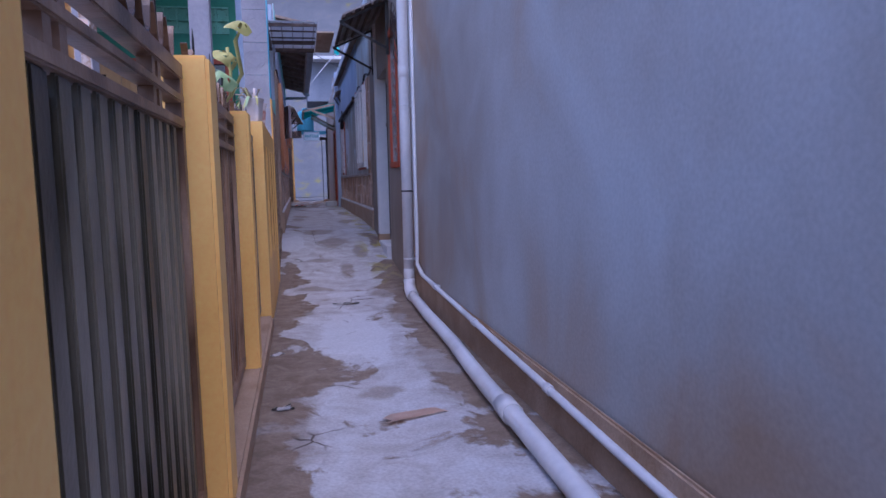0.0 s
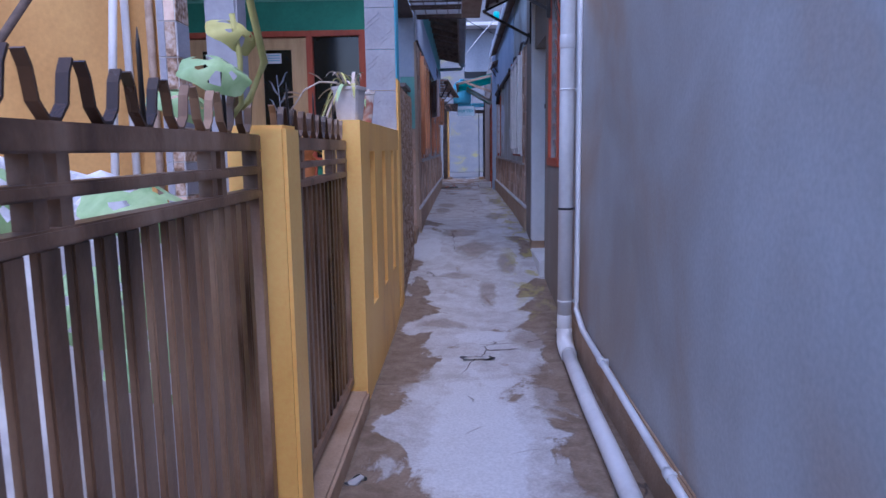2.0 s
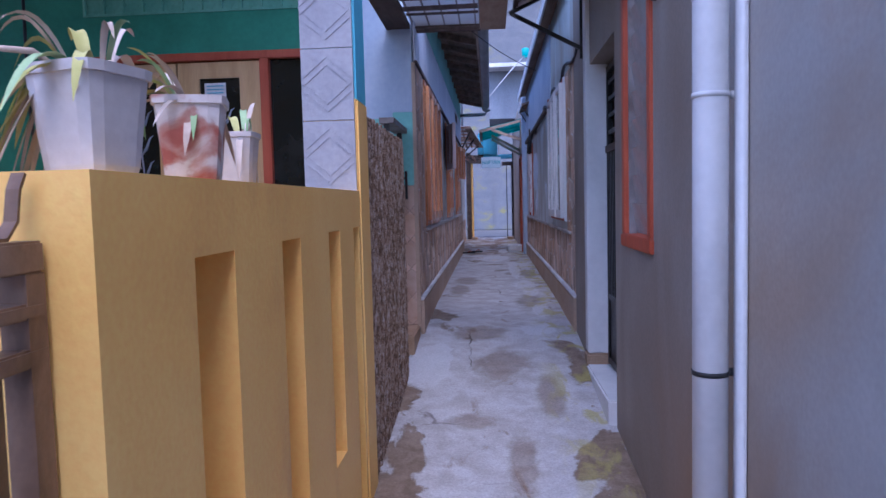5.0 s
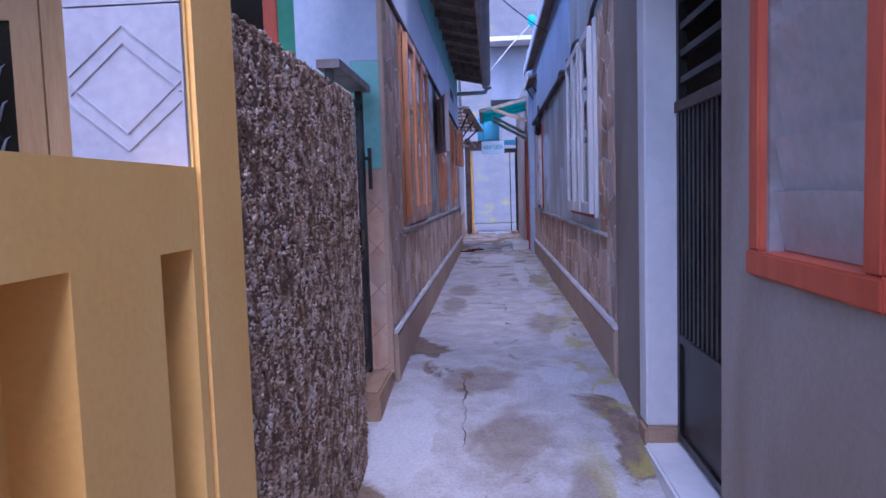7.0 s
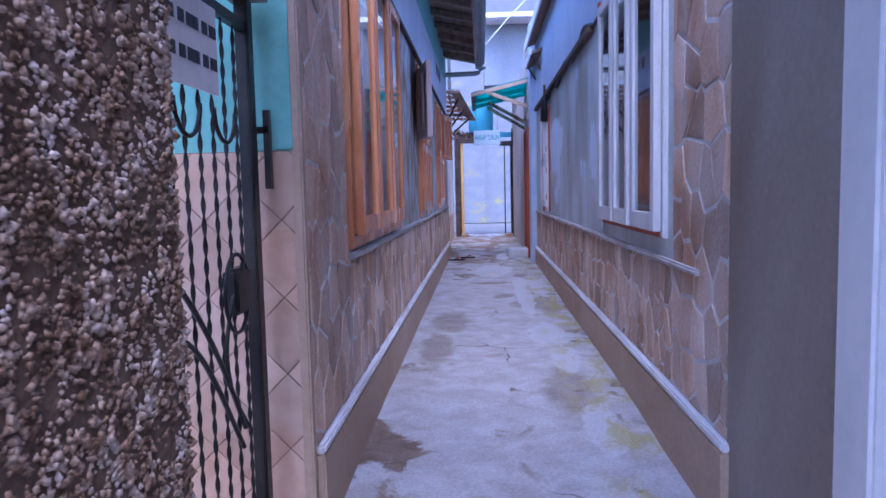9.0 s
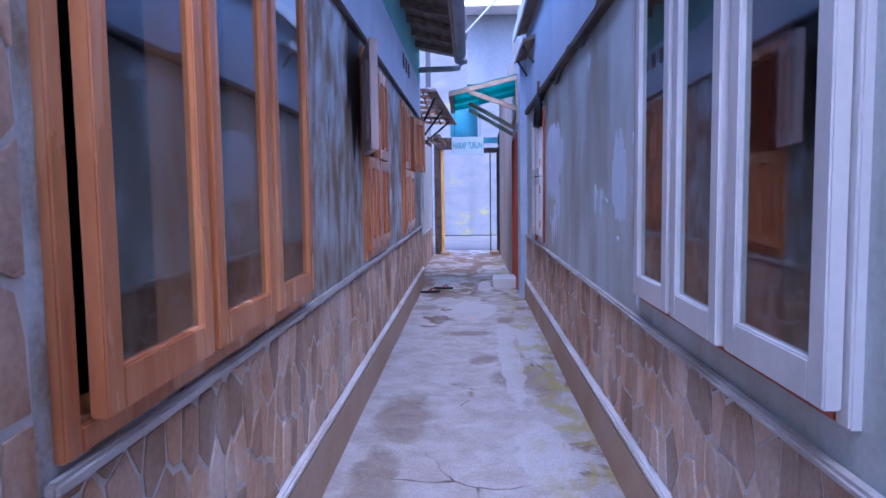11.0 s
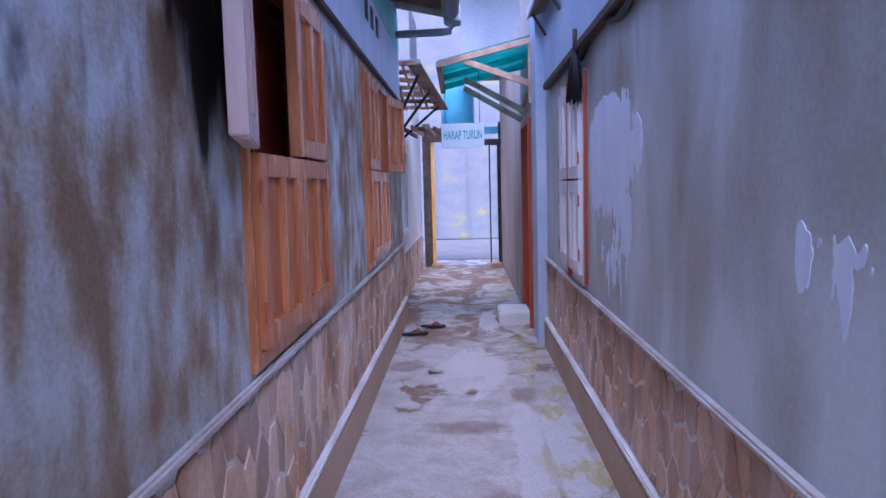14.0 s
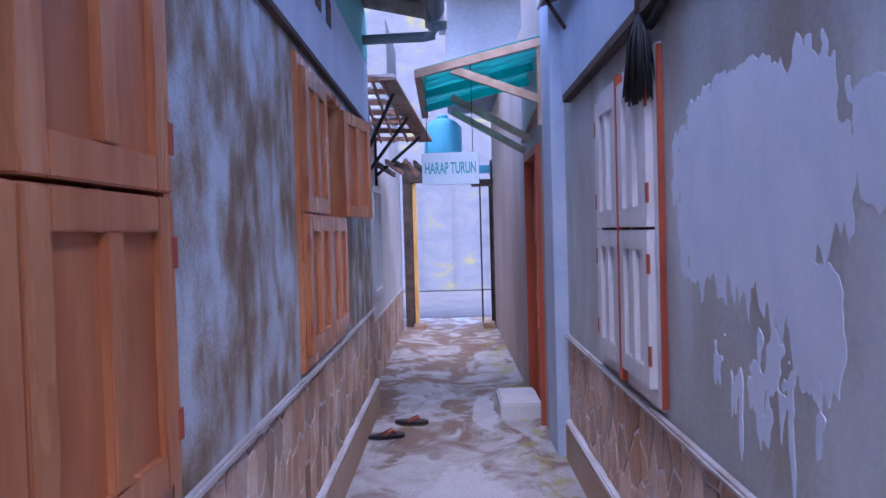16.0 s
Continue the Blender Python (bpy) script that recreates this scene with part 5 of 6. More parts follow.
patch(16.05, 1.90, 1.08, 0.64, 3, 0.35)
patch(15.70, 1.60, 0.26, 0.36, 8, 0.5, 0.5, 0.01, 0.0014)
patch(15.96, 1.45, 0.95, 0.40, 33, 1.3, 0.03, 0.008, 0.0018)
patch(15.47, 1.98, 0.2, 0.28, 41, 0.4, 0.34, 0.008, 0.0022)
patch(16.85, 1.72, 0.16, 0.5, 61, 0.8, 0.0, 0.008, 0.0016)
patch(13.48, 1.74, 0.31, 0.45, 11, 0.35, 0.66, 0.008)
patch(13.47, 1.45, 0.2, 0.12, 19, 0.9, 0.0, 0.006, 0.0018)
patch(13.93, 1.64, 0.46, 0.26, 17, 1.1, 0.03, 0.006)
patch(13.76, 1.65, 0.11, 0.18, 52, 1.6, 0.12, 0.005, 0.0019)
patch(14.06, 1.64, 0.11, 0.2, 29, 1.6, 0.10, 0.005, 0.0019)
patch(13.21, 1.63, 0.06, 0.34, 23, 0.5, 0.28, 0.005)
patch(13.2, 1.9, 0.03, 0.06, 71, 0.3, 0.4, 0.005, 0.0018)
patch(14.3, 2.42, 0.10, 0.12, 45, 0.4, 0.4, 0.008)
patch(13.08, 1.28, 0.14, 0.18, 47, 1.2, 0.15, 0.006)

# ---- eaves, gutters and awnings ----
eave = thing("eaves", (-0.2, 15, 3.5), "dark boarded eaves with rafters over the west wall", "roof", kind="structure")
bm = bm_new()
vs = box(bm, -4.9, 11.4, 3.62, 0.07, 19.8, 3.66)
for v in bm.verts:
    v.co.z -= 0.22 * (v.co.x + 0.44)
part("soffit", bm, SOFFIT, eave)
for k in range(13):
    y = 11.5 + k * 0.64
    bm = bm_new()
    bar(bm, (-0.5, y, 3.59), (0.05, y, 3.46), 0.05, 0.07)
    part("rafter", bm, SOFFIT, eave)
bm = bm_new()
box(bm, 0.06, 11.4, 3.44, 0.085, 19.8, 3.58)
part("fascia", bm, PALE_WOOD, eave)
gut = thing("gutter", (0.14, 15, 3.45), "grey roof gutter with an elbow and outlet pipe", "gutter")
bm = bm_new()
prev = None
for y in (11.4, 19.8):
    ring = [bm.verts.new((0.15 + 0.065 * math.cos(a), y, 3.53 + 0.085 * math.sin(a))) for a in [math.pi + math.pi * k / 10 for k in range(11)]]
    if prev:
        for k in range(10):
            bm.faces.new((prev[k], prev[k + 1], ring[k + 1], ring[k])).smooth = True
    prev = ring
bmesh.ops.solidify(bm, geom=bm.faces[:], thickness=0.004)
part("channel", bm, GUTTER, gut)
bm = bm_new()
tube(bm, [(0.15, 19.68, 3.48), (0.15, 19.68, 3.40), (0.12, 19.68, 3.35), (0.05, 19.68, 3.34), (-0.44, 19.68, 3.33)], 0.038, 12)
part("outlet_pipe", bm, GUTTER, gut)
bm = bm_new()
box(bm, 0.08, 19.58, 3.42, 0.23, 19.82, 3.58)
part("end_box", bm, GUTTER, gut, bevel=0.01)

roof = thing("awning", (-0.15, 9.5, 3.0), "milky sheet awning on a rusty wire grid over the alley", "awning")
bm = bm_new()
box(bm, -0.46, 9.0, 3.03, 0.13, 10.8, 3.036)
part("sheet", bm, SHEET, roof)
for k in range(5):
    bm = bm_new()
    x = -0.44 + k * 0.135
    bar(bm, (x, 9.0, 3.015), (x, 10.8, 3.015), 0.012)
    part("wire", bm, TIN, roof)
for k in range(5):
    bm = bm_new()
    y = 9.02 + k * 0.42
    bar(bm, (-0.46, y, 3.0), (0.13, y, 3.0), 0.018)
    part("purlin", bm, DARK_WOOD, roof)
bm = bm_new()
bar(bm, (-0.50, 10.05, 2.98), (0.13, 10.05, 2.985), 0.03)
bar(bm, (-0.50, 9.0, 2.98), (0.13, 9.0, 2.985), 0.03)
box(bm, -0.66, 9.0, 2.95, -0.46, 10.6, 2.99)
box(bm, -0.50, 10.78, 2.98, 0.14, 10.83, 3.08)
part("end_beam", bm, DARK_WOOD, roof)
bm = bm_new()
box(bm, 0.14, 9.4, 2.98, 0.36, 10.8, 3.0)
part("edge_board", bm, PALE_WOOD, roof, "bare plywood edge board")

dark = thing("awning", (0.7, 8.6, 3.0), "dark tin awning on black steel brackets over the gate", "awning")
bm = bm_new()
vs = box(bm, 0.40, 8.3, 3.20, 0.945, 10.1, 3.22)
for v in bm.verts:
    v.co.z += 0.45 * (v.co.x - 0.945)
part("sheet", bm, TIN, dark)
for y in (8.4, 10.0):
    bm = bm_new()
    bar(bm, (0.94, y, 2.60), (0.38, y, 2.90), 0.028)
    bar(bm, (0.94, y, 3.16), (0.37, y, 2.90), 0.028)
    bar(bm, (0.92, y, 2.54), (0.92, y, 3.20), 0.035)
    part("bracket", bm, IRON, dark)
for k in range(5):
    bm = bm_new()
    bar(bm, (0.42 + k * 0.11, 8.3, 2.95 + k * 0.05), (0.42 + k * 0.11, 10.1, 2.95 + k * 0.05), 0.03)
    part("purlin", bm, DARK_WOOD, dark)
tubel = thing("lamp_tube", (0.45, 9.95, 2.9), "white lamp tube lashed to the bracket, unlit", "lamp")
bm = bm_new()
tube(bm, [(0.42, 9.96, 2.945), (0.78, 9.96, 3.10)], 0.016, 8)
part("tube", bm, PVC, tubel)
coil = bm_new()
r = random.Random(2)
for k in range(9):
    c, q = r.uniform(7.2, 7.7), r.uniform(0.06, 0.16)
    tube(coil, [(0.90 - 0.03 * math.sin(a), c + q * math.cos(a), 2.55 + 1.5 * q * math.sin(a) + 0.02 * k) for a in [6.28 * i / 16 for i in range(17)]], 0.005, 5)
tube(coil, [(0.91, 7.3, 2.6), (0.92, 6.9, 3.3), (0.92, 6.6, 4.6)], 0.006, 5)
solid("cable_coil", coil, DARK_WOOD, "loose coil of old brown cable on the wall", "cable")
sag = bm_new()
tube(sag, [(-0.43 + 1.36 * k / 16, 10.9 + 4.5 * k / 16, 3.45 - 0.10 * math.sin(math.pi * k / 16)) for k in range(17)], 0.006, 5)
solid("cable", sag, BLACK, "thin black cable slung across the alley", "cable")
run = bm_new()
tube(run, [(0.925 + 0.006 * math.sin(k * 1.7), 10.3 + 6.4 * k / 40, 2.70 - 0.05 * math.sin(k * 0.8) - 0.15 * k / 40) for k in range(41)], 0.016, 6)
solid("cable", run, BLACK, "thick black cable run under the eaves", "cable")

eb = thing("eaves", (0.8, 15, 3.4), "dark tin eaves over the east wall", "roof", kind="structure")
bm = bm_new()
vs = box(bm, 0.80, 11.0, 3.50, 5.3, 18.6, 3.54)
for v in bm.verts:
    v.co.z += 0.3 * (v.co.x - 0.8)
part("soffit", bm, SOFFIT, eb)
bm = bm_new()
box(bm, 0.78, 11.0, 3.44, 0.80, 18.6, 3.56)
part("fascia", bm, WHITE_WALL, eb)
hood = thing("wall_hood", (0.9, 18.0, 3.2), "small brown boarded hood on the pale upper wall", "hood")
bm = bm_new()
vs = box(bm, 0.80, 17.45, 3.20, 0.945, 18.62, 3.235)
for v in bm.verts:
    v.co.z += 0.35 * (v.co.x - 0.80)
part("board", bm, SOFFIT, hood, bevel=0.004)
bm = bm_new()
box(bm, 0.785, 17.43, 3.19, 0.80, 18.62, 3.27)
part("fascia", bm, WHITE_WALL, hood)
for y in (17.6, 18.45):
    bm = bm_new()
    bar(bm, (0.93, y, 3.02), (0.82, y, 3.195), 0.02)
    part("bracket", bm, DARK_WOOD, hood)
rod = thing("roof_rod", (0.15, 18.4, 3.5), "thin slanting steel rod with a small turquoise cup", "rod")
bm = bm_new()
tube(bm, [(0.15, 18.4, 3.45), (0.6, 19.0, 4.06), (1.0, 19.6, 4.56)], 0.012, 8)
part("shaft", bm, GUTTER, rod)
bm = bm_new()
tube(bm, [(1.0, 19.6, 4.5), (1.0, 19.6, 4.52), (1.0, 19.6, 4.68), (1.0, 19.6, 4.70)], [0.04, 0.07, 0.08, 0.06], 12)
part("cup", bm, TURQUOISE, rod)
brush = thing("hanging_broom", (0.90, 16.75, 2.4), "black fibre broom head hanging from the ledge", "broom")
bm = bm_new()
r = random.Random(4)
for k in range(110):
    a = r.uniform(0, 6.28)
    d = r.uniform(0, 0.085)
    tube(bm, [(0.895, 16.75, 2.60), (0.895 + 0.4 * d * math.cos(a), 16.75 + d * math.sin(a), 2.48), (0.895 + 0.6 * d * math.cos(a), 16.75 + 1.5 * d * math.sin(a), 2.27 + r.uniform(0, 0.06))], 0.004, 4)
part("bristles", bm, BLACK, brush)
bm = bm_new()
tube(bm, [(0.895, 16.75, 2.58), (0.895, 16.75, 2.70)], 0.014, 8)
part("binding", bm, DARK_WOOD, brush)

# ---- beyond the two houses ----
bm = bm_new()
box(bm, 0.86, 18.65, 0.2, 1.1, 19.07, 3.9)
part("pilaster_east", bm, PALE_BLUE, None, bevel=0.01)["kind"] = "structure"
can = thing("canopy", (0.4, 19.55, 3.0), "turquoise sheet canopy on a pale wooden frame over a door", "canopy")
bm = bm_new()
prev = None
for k in range(33):
    y = 19.07 + 1.3 * k / 32
    dz = 0.012 * math.sin(k * 1.6) - 0.28 * (y - 19.07) * 0.2
    pair = [bm.verts.new((0.0, y, 2.95 + dz)), bm.verts.new((0.88, y, 3.16 + dz))]
    if prev:
        bm.faces.new((prev[0], pair[0], pair[1], prev[1])).smooth = True
    prev = pair
bmesh.ops.solidify(bm, geom=bm.faces[:], thickness=0.004)
part("sheet", bm, TURQUOISE, can)
for nm, a, c in (("beam", (0.0, 19.09, 2.92), (0.88, 19.09, 3.12)), ("beam", (0.02, 19.09, 2.92), (0.02, 20.35, 2.84)), ("beam", (0.03, 19.65, 2.88), (0.88, 19.65, 3.08)), ("beam", (0.03, 19.95, 2.83), (0.88, 19.95, 3.03)),
                 ("brace", (0.25, 19.1, 2.95), (0.87, 19.1, 2.72)), ("brace", (0.25, 19.85, 2.9), (0.87, 19.85, 2.55)), ("brace", (0.25, 20.25, 2.86), (0.87, 20.25, 2.5)), ("wall_beam", (0.86, 19.11, 2.55), (0.86, 19.11, 3.12)), ("wall_beam", (0.87, 19.15, 2.72), (0.87, 20.35, 2.6))):
    bm = bm_new()
    bar(bm, a, c, 0.04, 0.055)
    part(nm, bm, TURQUOISE if nm == "beam" and a[1] > 19.5 else PALE_WOOD, can)

sign = thing("hanging_sign", (0.22, 19.3, 2.2), "pale blue sign board lettered HARAP TURUN under the canopy", "sign")
bm = bm_new()
box(bm, 0.02, 19.3, 2.17, 0.43, 19.312, 2.40)
part("board", bm, SIGN_BLUE, sign, bevel=0.002)
cu = bpy.data.curves.new("lettering", "FONT")
cu.body, cu.align_x, cu.align_y, cu.size, cu.extrude = "HARAP TURUN", "CENTER", "CENTER", 0.088, 0.001
cu.offset = 0.002
txt = new("lettering", cu)
txt.data.materials.append(LETTER)
txt.parent = sign
txt.matrix_parent_inverse = Matrix.Translation(-sign.location)
txt.matrix_basis = pose(0.225, 19.298, 2.285, 90, 0, 0) @ Matrix.Diagonal((0.62, 1.3, 1, 1))
for x in (0.06, 0.39):
    bm = bm_new()
    tube(bm, [(x, 19.306, 2.40), (x, 19.306, 2.95 + 0.2 * x)], 0.003, 5)
    part("wire", bm, IRON, sign)

BD = (19.35, 0.36, 20.2, 2.45)
bm = cut_wall(0.88, 1.0, (19.07, 20.4), (0.2, 3.9), [BD])
part("wall_east_door_house", bm, PLASTER_BROWN)["kind"] = "structure"
bm = bm_new()
box(bm, 1.3, 19.05, 0.2, 1.36, 20.45, 3.0)
part("wall_east_hall", bm, DARK_WOOD)["kind"] = "structure"
dd = thing("door_1", (0.9, 20.15, 0.36), "brown wooden house door in a red-brown frame", "door", kind="structure")
for q in ((0.85, 19.35, 0.36, 1.0, 19.41, 2.45), (0.85, 20.14, 0.36, 1.0, 20.2, 2.45), (0.85, 19.41, 2.39, 1.0, 20.14, 2.45)):
    bm = bm_new()
    box(bm, *q)
    part("frame", bm, RED_WOOD, dd, bevel=0.004)
bm = bm_new()
box(bm, 0.93, 19.41, 0.37, 0.97, 20.14, 2.39)
leaf = part("leaf", bm, WOOD, dd)
for z in (0.5, 1.1, 1.7):
    for y in (19.47, 19.8):
        bm = bm_new()
        box(bm, 0.915, y, z, 0.93, y + 0.26, z + 0.5)
        part("panel", bm, WOOD, leaf, bevel=0.006)
bm = bm_new()
box(bm, 0.56, 19.55, 0.3, 0.88, 20.1, 0.50)
solid("door_step", bm, WHITE_WALL, "white cement block step before the brown door", "step", 0.015)
bm = bm_new()
box(bm, 0.875, 20.4, 0.2, 1.03, 24.95, 3.6)
part("wall_east_far", bm, PLASTER_BROWN, None, bevel=0.01)["kind"] = "structure"

bm = cut_wall(-0.66, -0.55, (19.95, 24.95), (0.2, 3.3), [(20.95, 1.2, 21.75, 2.3)])
part("wall_west_far", bm, WHITE_WALL)["kind"] = "structure"
bm = bm_new()
box(bm, -1.2, 19.95, 0.2, -1.15, 24.95, 3.3)
part("wall_west_far_room", bm, PALE_BLUE)["kind"] = "structure"
bm = bm_new()
box(bm, -0.55, 19.97, 0.2, -0.54, 24.85, 0.98)
part("mortar_west_far", bm, MORTAR)["kind"] = "structure"
fw = thing("window_7", (-0.55, 21.35, 1.2), "small white painted window in the whitewashed wall", "window", kind="structure")
for q in ((-0.6, 20.95, 1.2, -0.52, 21.01, 2.3), (-0.6, 21.69, 1.2, -0.52, 21.75, 2.3), (-0.6, 21.01, 1.2, -0.52, 21.69, 1.26), (-0.6, 21.01, 2.24, -0.52, 21.69, 2.3), (-0.59, 21.32, 1.26, -0.53, 21.38, 2.24)):
    bm = bm_new()
    box(bm, *q)
    part("window_frame", bm, WHITE_FRAME, fw)
bm = bm_new()
box(bm, -0.57, 21.01, 1.26, -0.564, 21.69, 2.24)
part("pane", bm, GLASS, fw)
bm = bm_new()
tube(bm, [(-0.50, 20.01, 0.35), (-0.50, 20.01, 2.75)], 0.03, 10)
solid("drain_pipe", bm, BLACK, "black drain pipe at the house corner", "pipe")

rack = thing("rack_awning", (-0.25, 20.75, 2.6), "lean-to of raw wooden slats and old roof tiles", "awning")
def rack_edge(y):
    return -0.27 + 0.14 * (y - 20.05), 3.12 - 0.18 * (y - 20.05)


for k in range(7):
    y = 20.07 + k * 0.265
    xr, zr = rack_edge(y)
    bm = bm_new()
    bar(bm, (-0.545, y, zr), (xr + 0.04, y, zr - 0.015), 0.03, 0.045)
    part("rafter", bm, RACK_WOOD, rack)
    if k < 6:
        bm = bm_new()
        vs = box(bm, -0.54, y, zr + 0.03, xr + 0.05, y + 0.24, zr + 0.038)
        part("roof_sheet", bm, TIN if k == 4 else SHEET, rack)
for k in range(3):
    bm = bm_new()
    bar(bm, (-0.5 + k * 0.1, 20.03, 3.10), (-0.5 + k * 0.14, 21.68, 2.80), 0.028, 0.02)
    part("batten", bm, RACK_WOOD, rack)
bm = bm_new()
bar(bm, (-0.275, 20.02, 3.10), (-0.03, 21.72, 2.80), 0.02, 0.15)
part("edge_board", bm, PALE_WOOD, rack, "weathered pale board along the open edge")
for y in (20.25, 20.85, 21.45):
    bm = bm_new()
    bar(bm, (-0.54, y, 2.42), (rack_edge(y)[0], y, rack_edge(y)[1] - 0.06), 0.03)
    bar(bm, (-0.54, y, 2.32), (-0.54, y, 3.02), 0.03)
    part("bracket", bm, IRON, rack)
for k in range(5):
    bm = bm_new()
    bar(bm, (-0.48 + 0.09 * k, 21.0, 2.50 + 0.02 * (k % 2)), (-0.44 + 0.09 * k, 22.6, 2.52 + 0.03 * (k % 3)), 0.05, 0.03)
    part("stored_batten", bm, RACK_WOOD if k % 2 else DARK_WOOD, rack)

# portal to the street
portal = thing("alley_portal", (0.2, 25.05, 0.37), "dark timber portal with beam at the alley mouth", "gateway", kind="structure")
for nm, q, m in (("post", (-0.50, 24.85, 0.3, -0.36, 24.99, 2.9), DARK_WOOD), ("post", (0.84, 24.85, 0.3, 0.93, 24.95, 2.9), DARK_WOOD), ("beam", (-0.5, 24.835, 2.58, 0.0, 24.98, 2.82), DARK_WOOD),
                 ("beam", (0.0, 24.87, 2.7, 0.93, 24.95, 2.82), SKY_BLUE), ("beam", (0.55, 24.75, 2.5, 0.93, 24.95, 2.6), DARK_WOOD), ("post", (-0.36, 24.9, 0.36, -0.30, 24.99, 2.6), YELLOW), ("post", (0.665, 24.85, 0.36, 0.69, 24.875, 2.5), BLACK), ("post", (0.81, 24.83, 0.36, 0.84, 24.88, 2.5), IRON)):
    bm = bm_new()
    box(bm, *q)
    part(nm, bm, m, portal, bevel=0.008)
for x in (-0.28, 0.76):
    bm = bm_new()
    box(bm, x - 0.09, 24.55, 0.36, x + 0.09, 24.85, 0.44)
    solid("curb_block", bm, BARE_CEMENT, "dark cement block at the foot of the portal", "block", 0.01, group="portal blocks")
bm = bm_new()
box(bm, -12, 31.0, 0.2, 12, 31.2, 4.5)
part("wall_street", bm, STREET_PAINT)["kind"] = "structure"
bm = bm_new()
box(bm, -12, 26.0, 0.3, 12, 31.0, 0.375)
part("road", bm, STREET_CONCRETE)["kind"] = "structure"
sgate = thing("street_gate", (0.3, 30.9, 0.375), "white sheet metal gate across the street", "gate")
bm = bm_new()
box(bm, -1.3, 30.93, 0.4, 1.9, 30.97, 2.9)
part("sheet", bm, STREET_PAINT, sgate)
for x in (-1.3, -0.5, 0.3, 1.1, 1.86):
    bm = bm_new()
    box(bm, x, 30.9, 0.4, x + 0.05, 30.93, 2.95)
    part("upright", bm, STREET_PAINT, sgate)
# the tall house that closes the view above the canopy
tall = thing("neighbour_house", (0.5, 22, 3.6), "tall pale blue rendered upper storey behind the canopy", "house")
bm = bm_new()
box(bm, 0.22, 22.95, 3.62, 1.5, 24.95, 4.85)
part("wall", bm, GREY_RENDER, tall, bevel=0.01)
# overhang carried 0.6 m forward to shade the wall face below
bm = bm_new()
box(bm, 0.12, 22.35, 4.85, 1.6, 25.05, 4.95)
part("roof_slab", bm, WHITE_WALL, tall, bevel=0.01)
bm = bm_new()
box(bm, -2.4, 23.25, 3.3, -0.55, 24.95, 4.6)
west = thing("neighbour_house", (-1.5, 23.85, 3.3), "white rendered upper storey over the whitewashed wall", "house")
part("wall", bm, STREET_PAINT, west, bevel=0.01)

# two-storey backdrop, built up to dim the bright sky over the street
across = thing("neighbour_house", (0.0, 33.5, 0.3), "pale rendered backdrop house across the street, added to cover the sky", "house")
bm = bm_new()
box(bm, -7.0, 32.0, 0.3, 7.0, 35.0, 9.6)
part("wall", bm, STREET_PAINT, across, bevel=0.02)
bm = bm_new()
box(bm, -7.2, 31.6, 9.6, 7.2, 35.2, 9.8)
part("roof", bm, TIN, across, bevel=0.02)
tank = thing("water_tank", (0.14, 24.9, 2.82), "bright blue plastic water tank on the portal beam", "tank")
bm = bm_new()
tube(bm, [(0.14, 24.92, 2.82), (0.14, 24.92, 2.85), (0.14, 24.92, 3.4), (0.14, 24.92, 3.5), (0.14, 24.92, 3.56)], [0.26, 0.29, 0.29, 0.2, 0.06], 20)
part("body", bm, SKY_BLUE, tank)
bm = bm_new()
tube(bm, [(0.14, 24.92, 3.55), (0.14, 24.92, 3.6)], 0.08, 14)
part("lid", bm, SKY_BLUE, tank)
# a pair of sandals left before the house
for sx, sy, turn in ((-0.28, 19.15, 0.25), (-0.12, 19.5, -0.15)):
    sd = thing("sandal", (sx, sy, level(sy)), "dark rubber flip-flop sandal lying on the paving", "sandal", "sandals")
    bm = bm_new()
    ring_a = []
    for zz in (0.004, 0.024):
        ring_a.append([bm.verts.new((sx + math.cos(turn) * u - math.sin(turn) * v, sy + math.sin(turn) * u + math.cos(turn) * v, level(sy) + zz))
                       for u, v in [(0.13 * math.cos(a), (0.048 + 0.012 * math.cos(a)) * math.sin(a)) for a in [6.283 * k / 20 for k in range(20)]]])
    bm.faces.new(ring_a[0][::-1])
    bm.faces.new(ring_a[1])
    for k in range(20):
        bm.faces.new((ring_a[0][k], ring_a[0][(k + 1) % 20], ring_a[1][(k + 1) % 20], ring_a[1][k]))
    part("sole", bm, BLACK, sd)
    for s in (-1, 1):
        bm = bm_new()
        tube(bm, [(sx + math.cos(turn) * u - math.sin(turn) * v * s, sy + math.sin(turn) * u + math.cos(turn) * v * s, level(sy) + h) for u, v, h in ((0.07, 0.0, 0.022), (0.04, 0.025, 0.055), (-0.02, 0.045, 0.022))], 0.007, 6)
        part("strap", bm, RED_WOOD, sd)

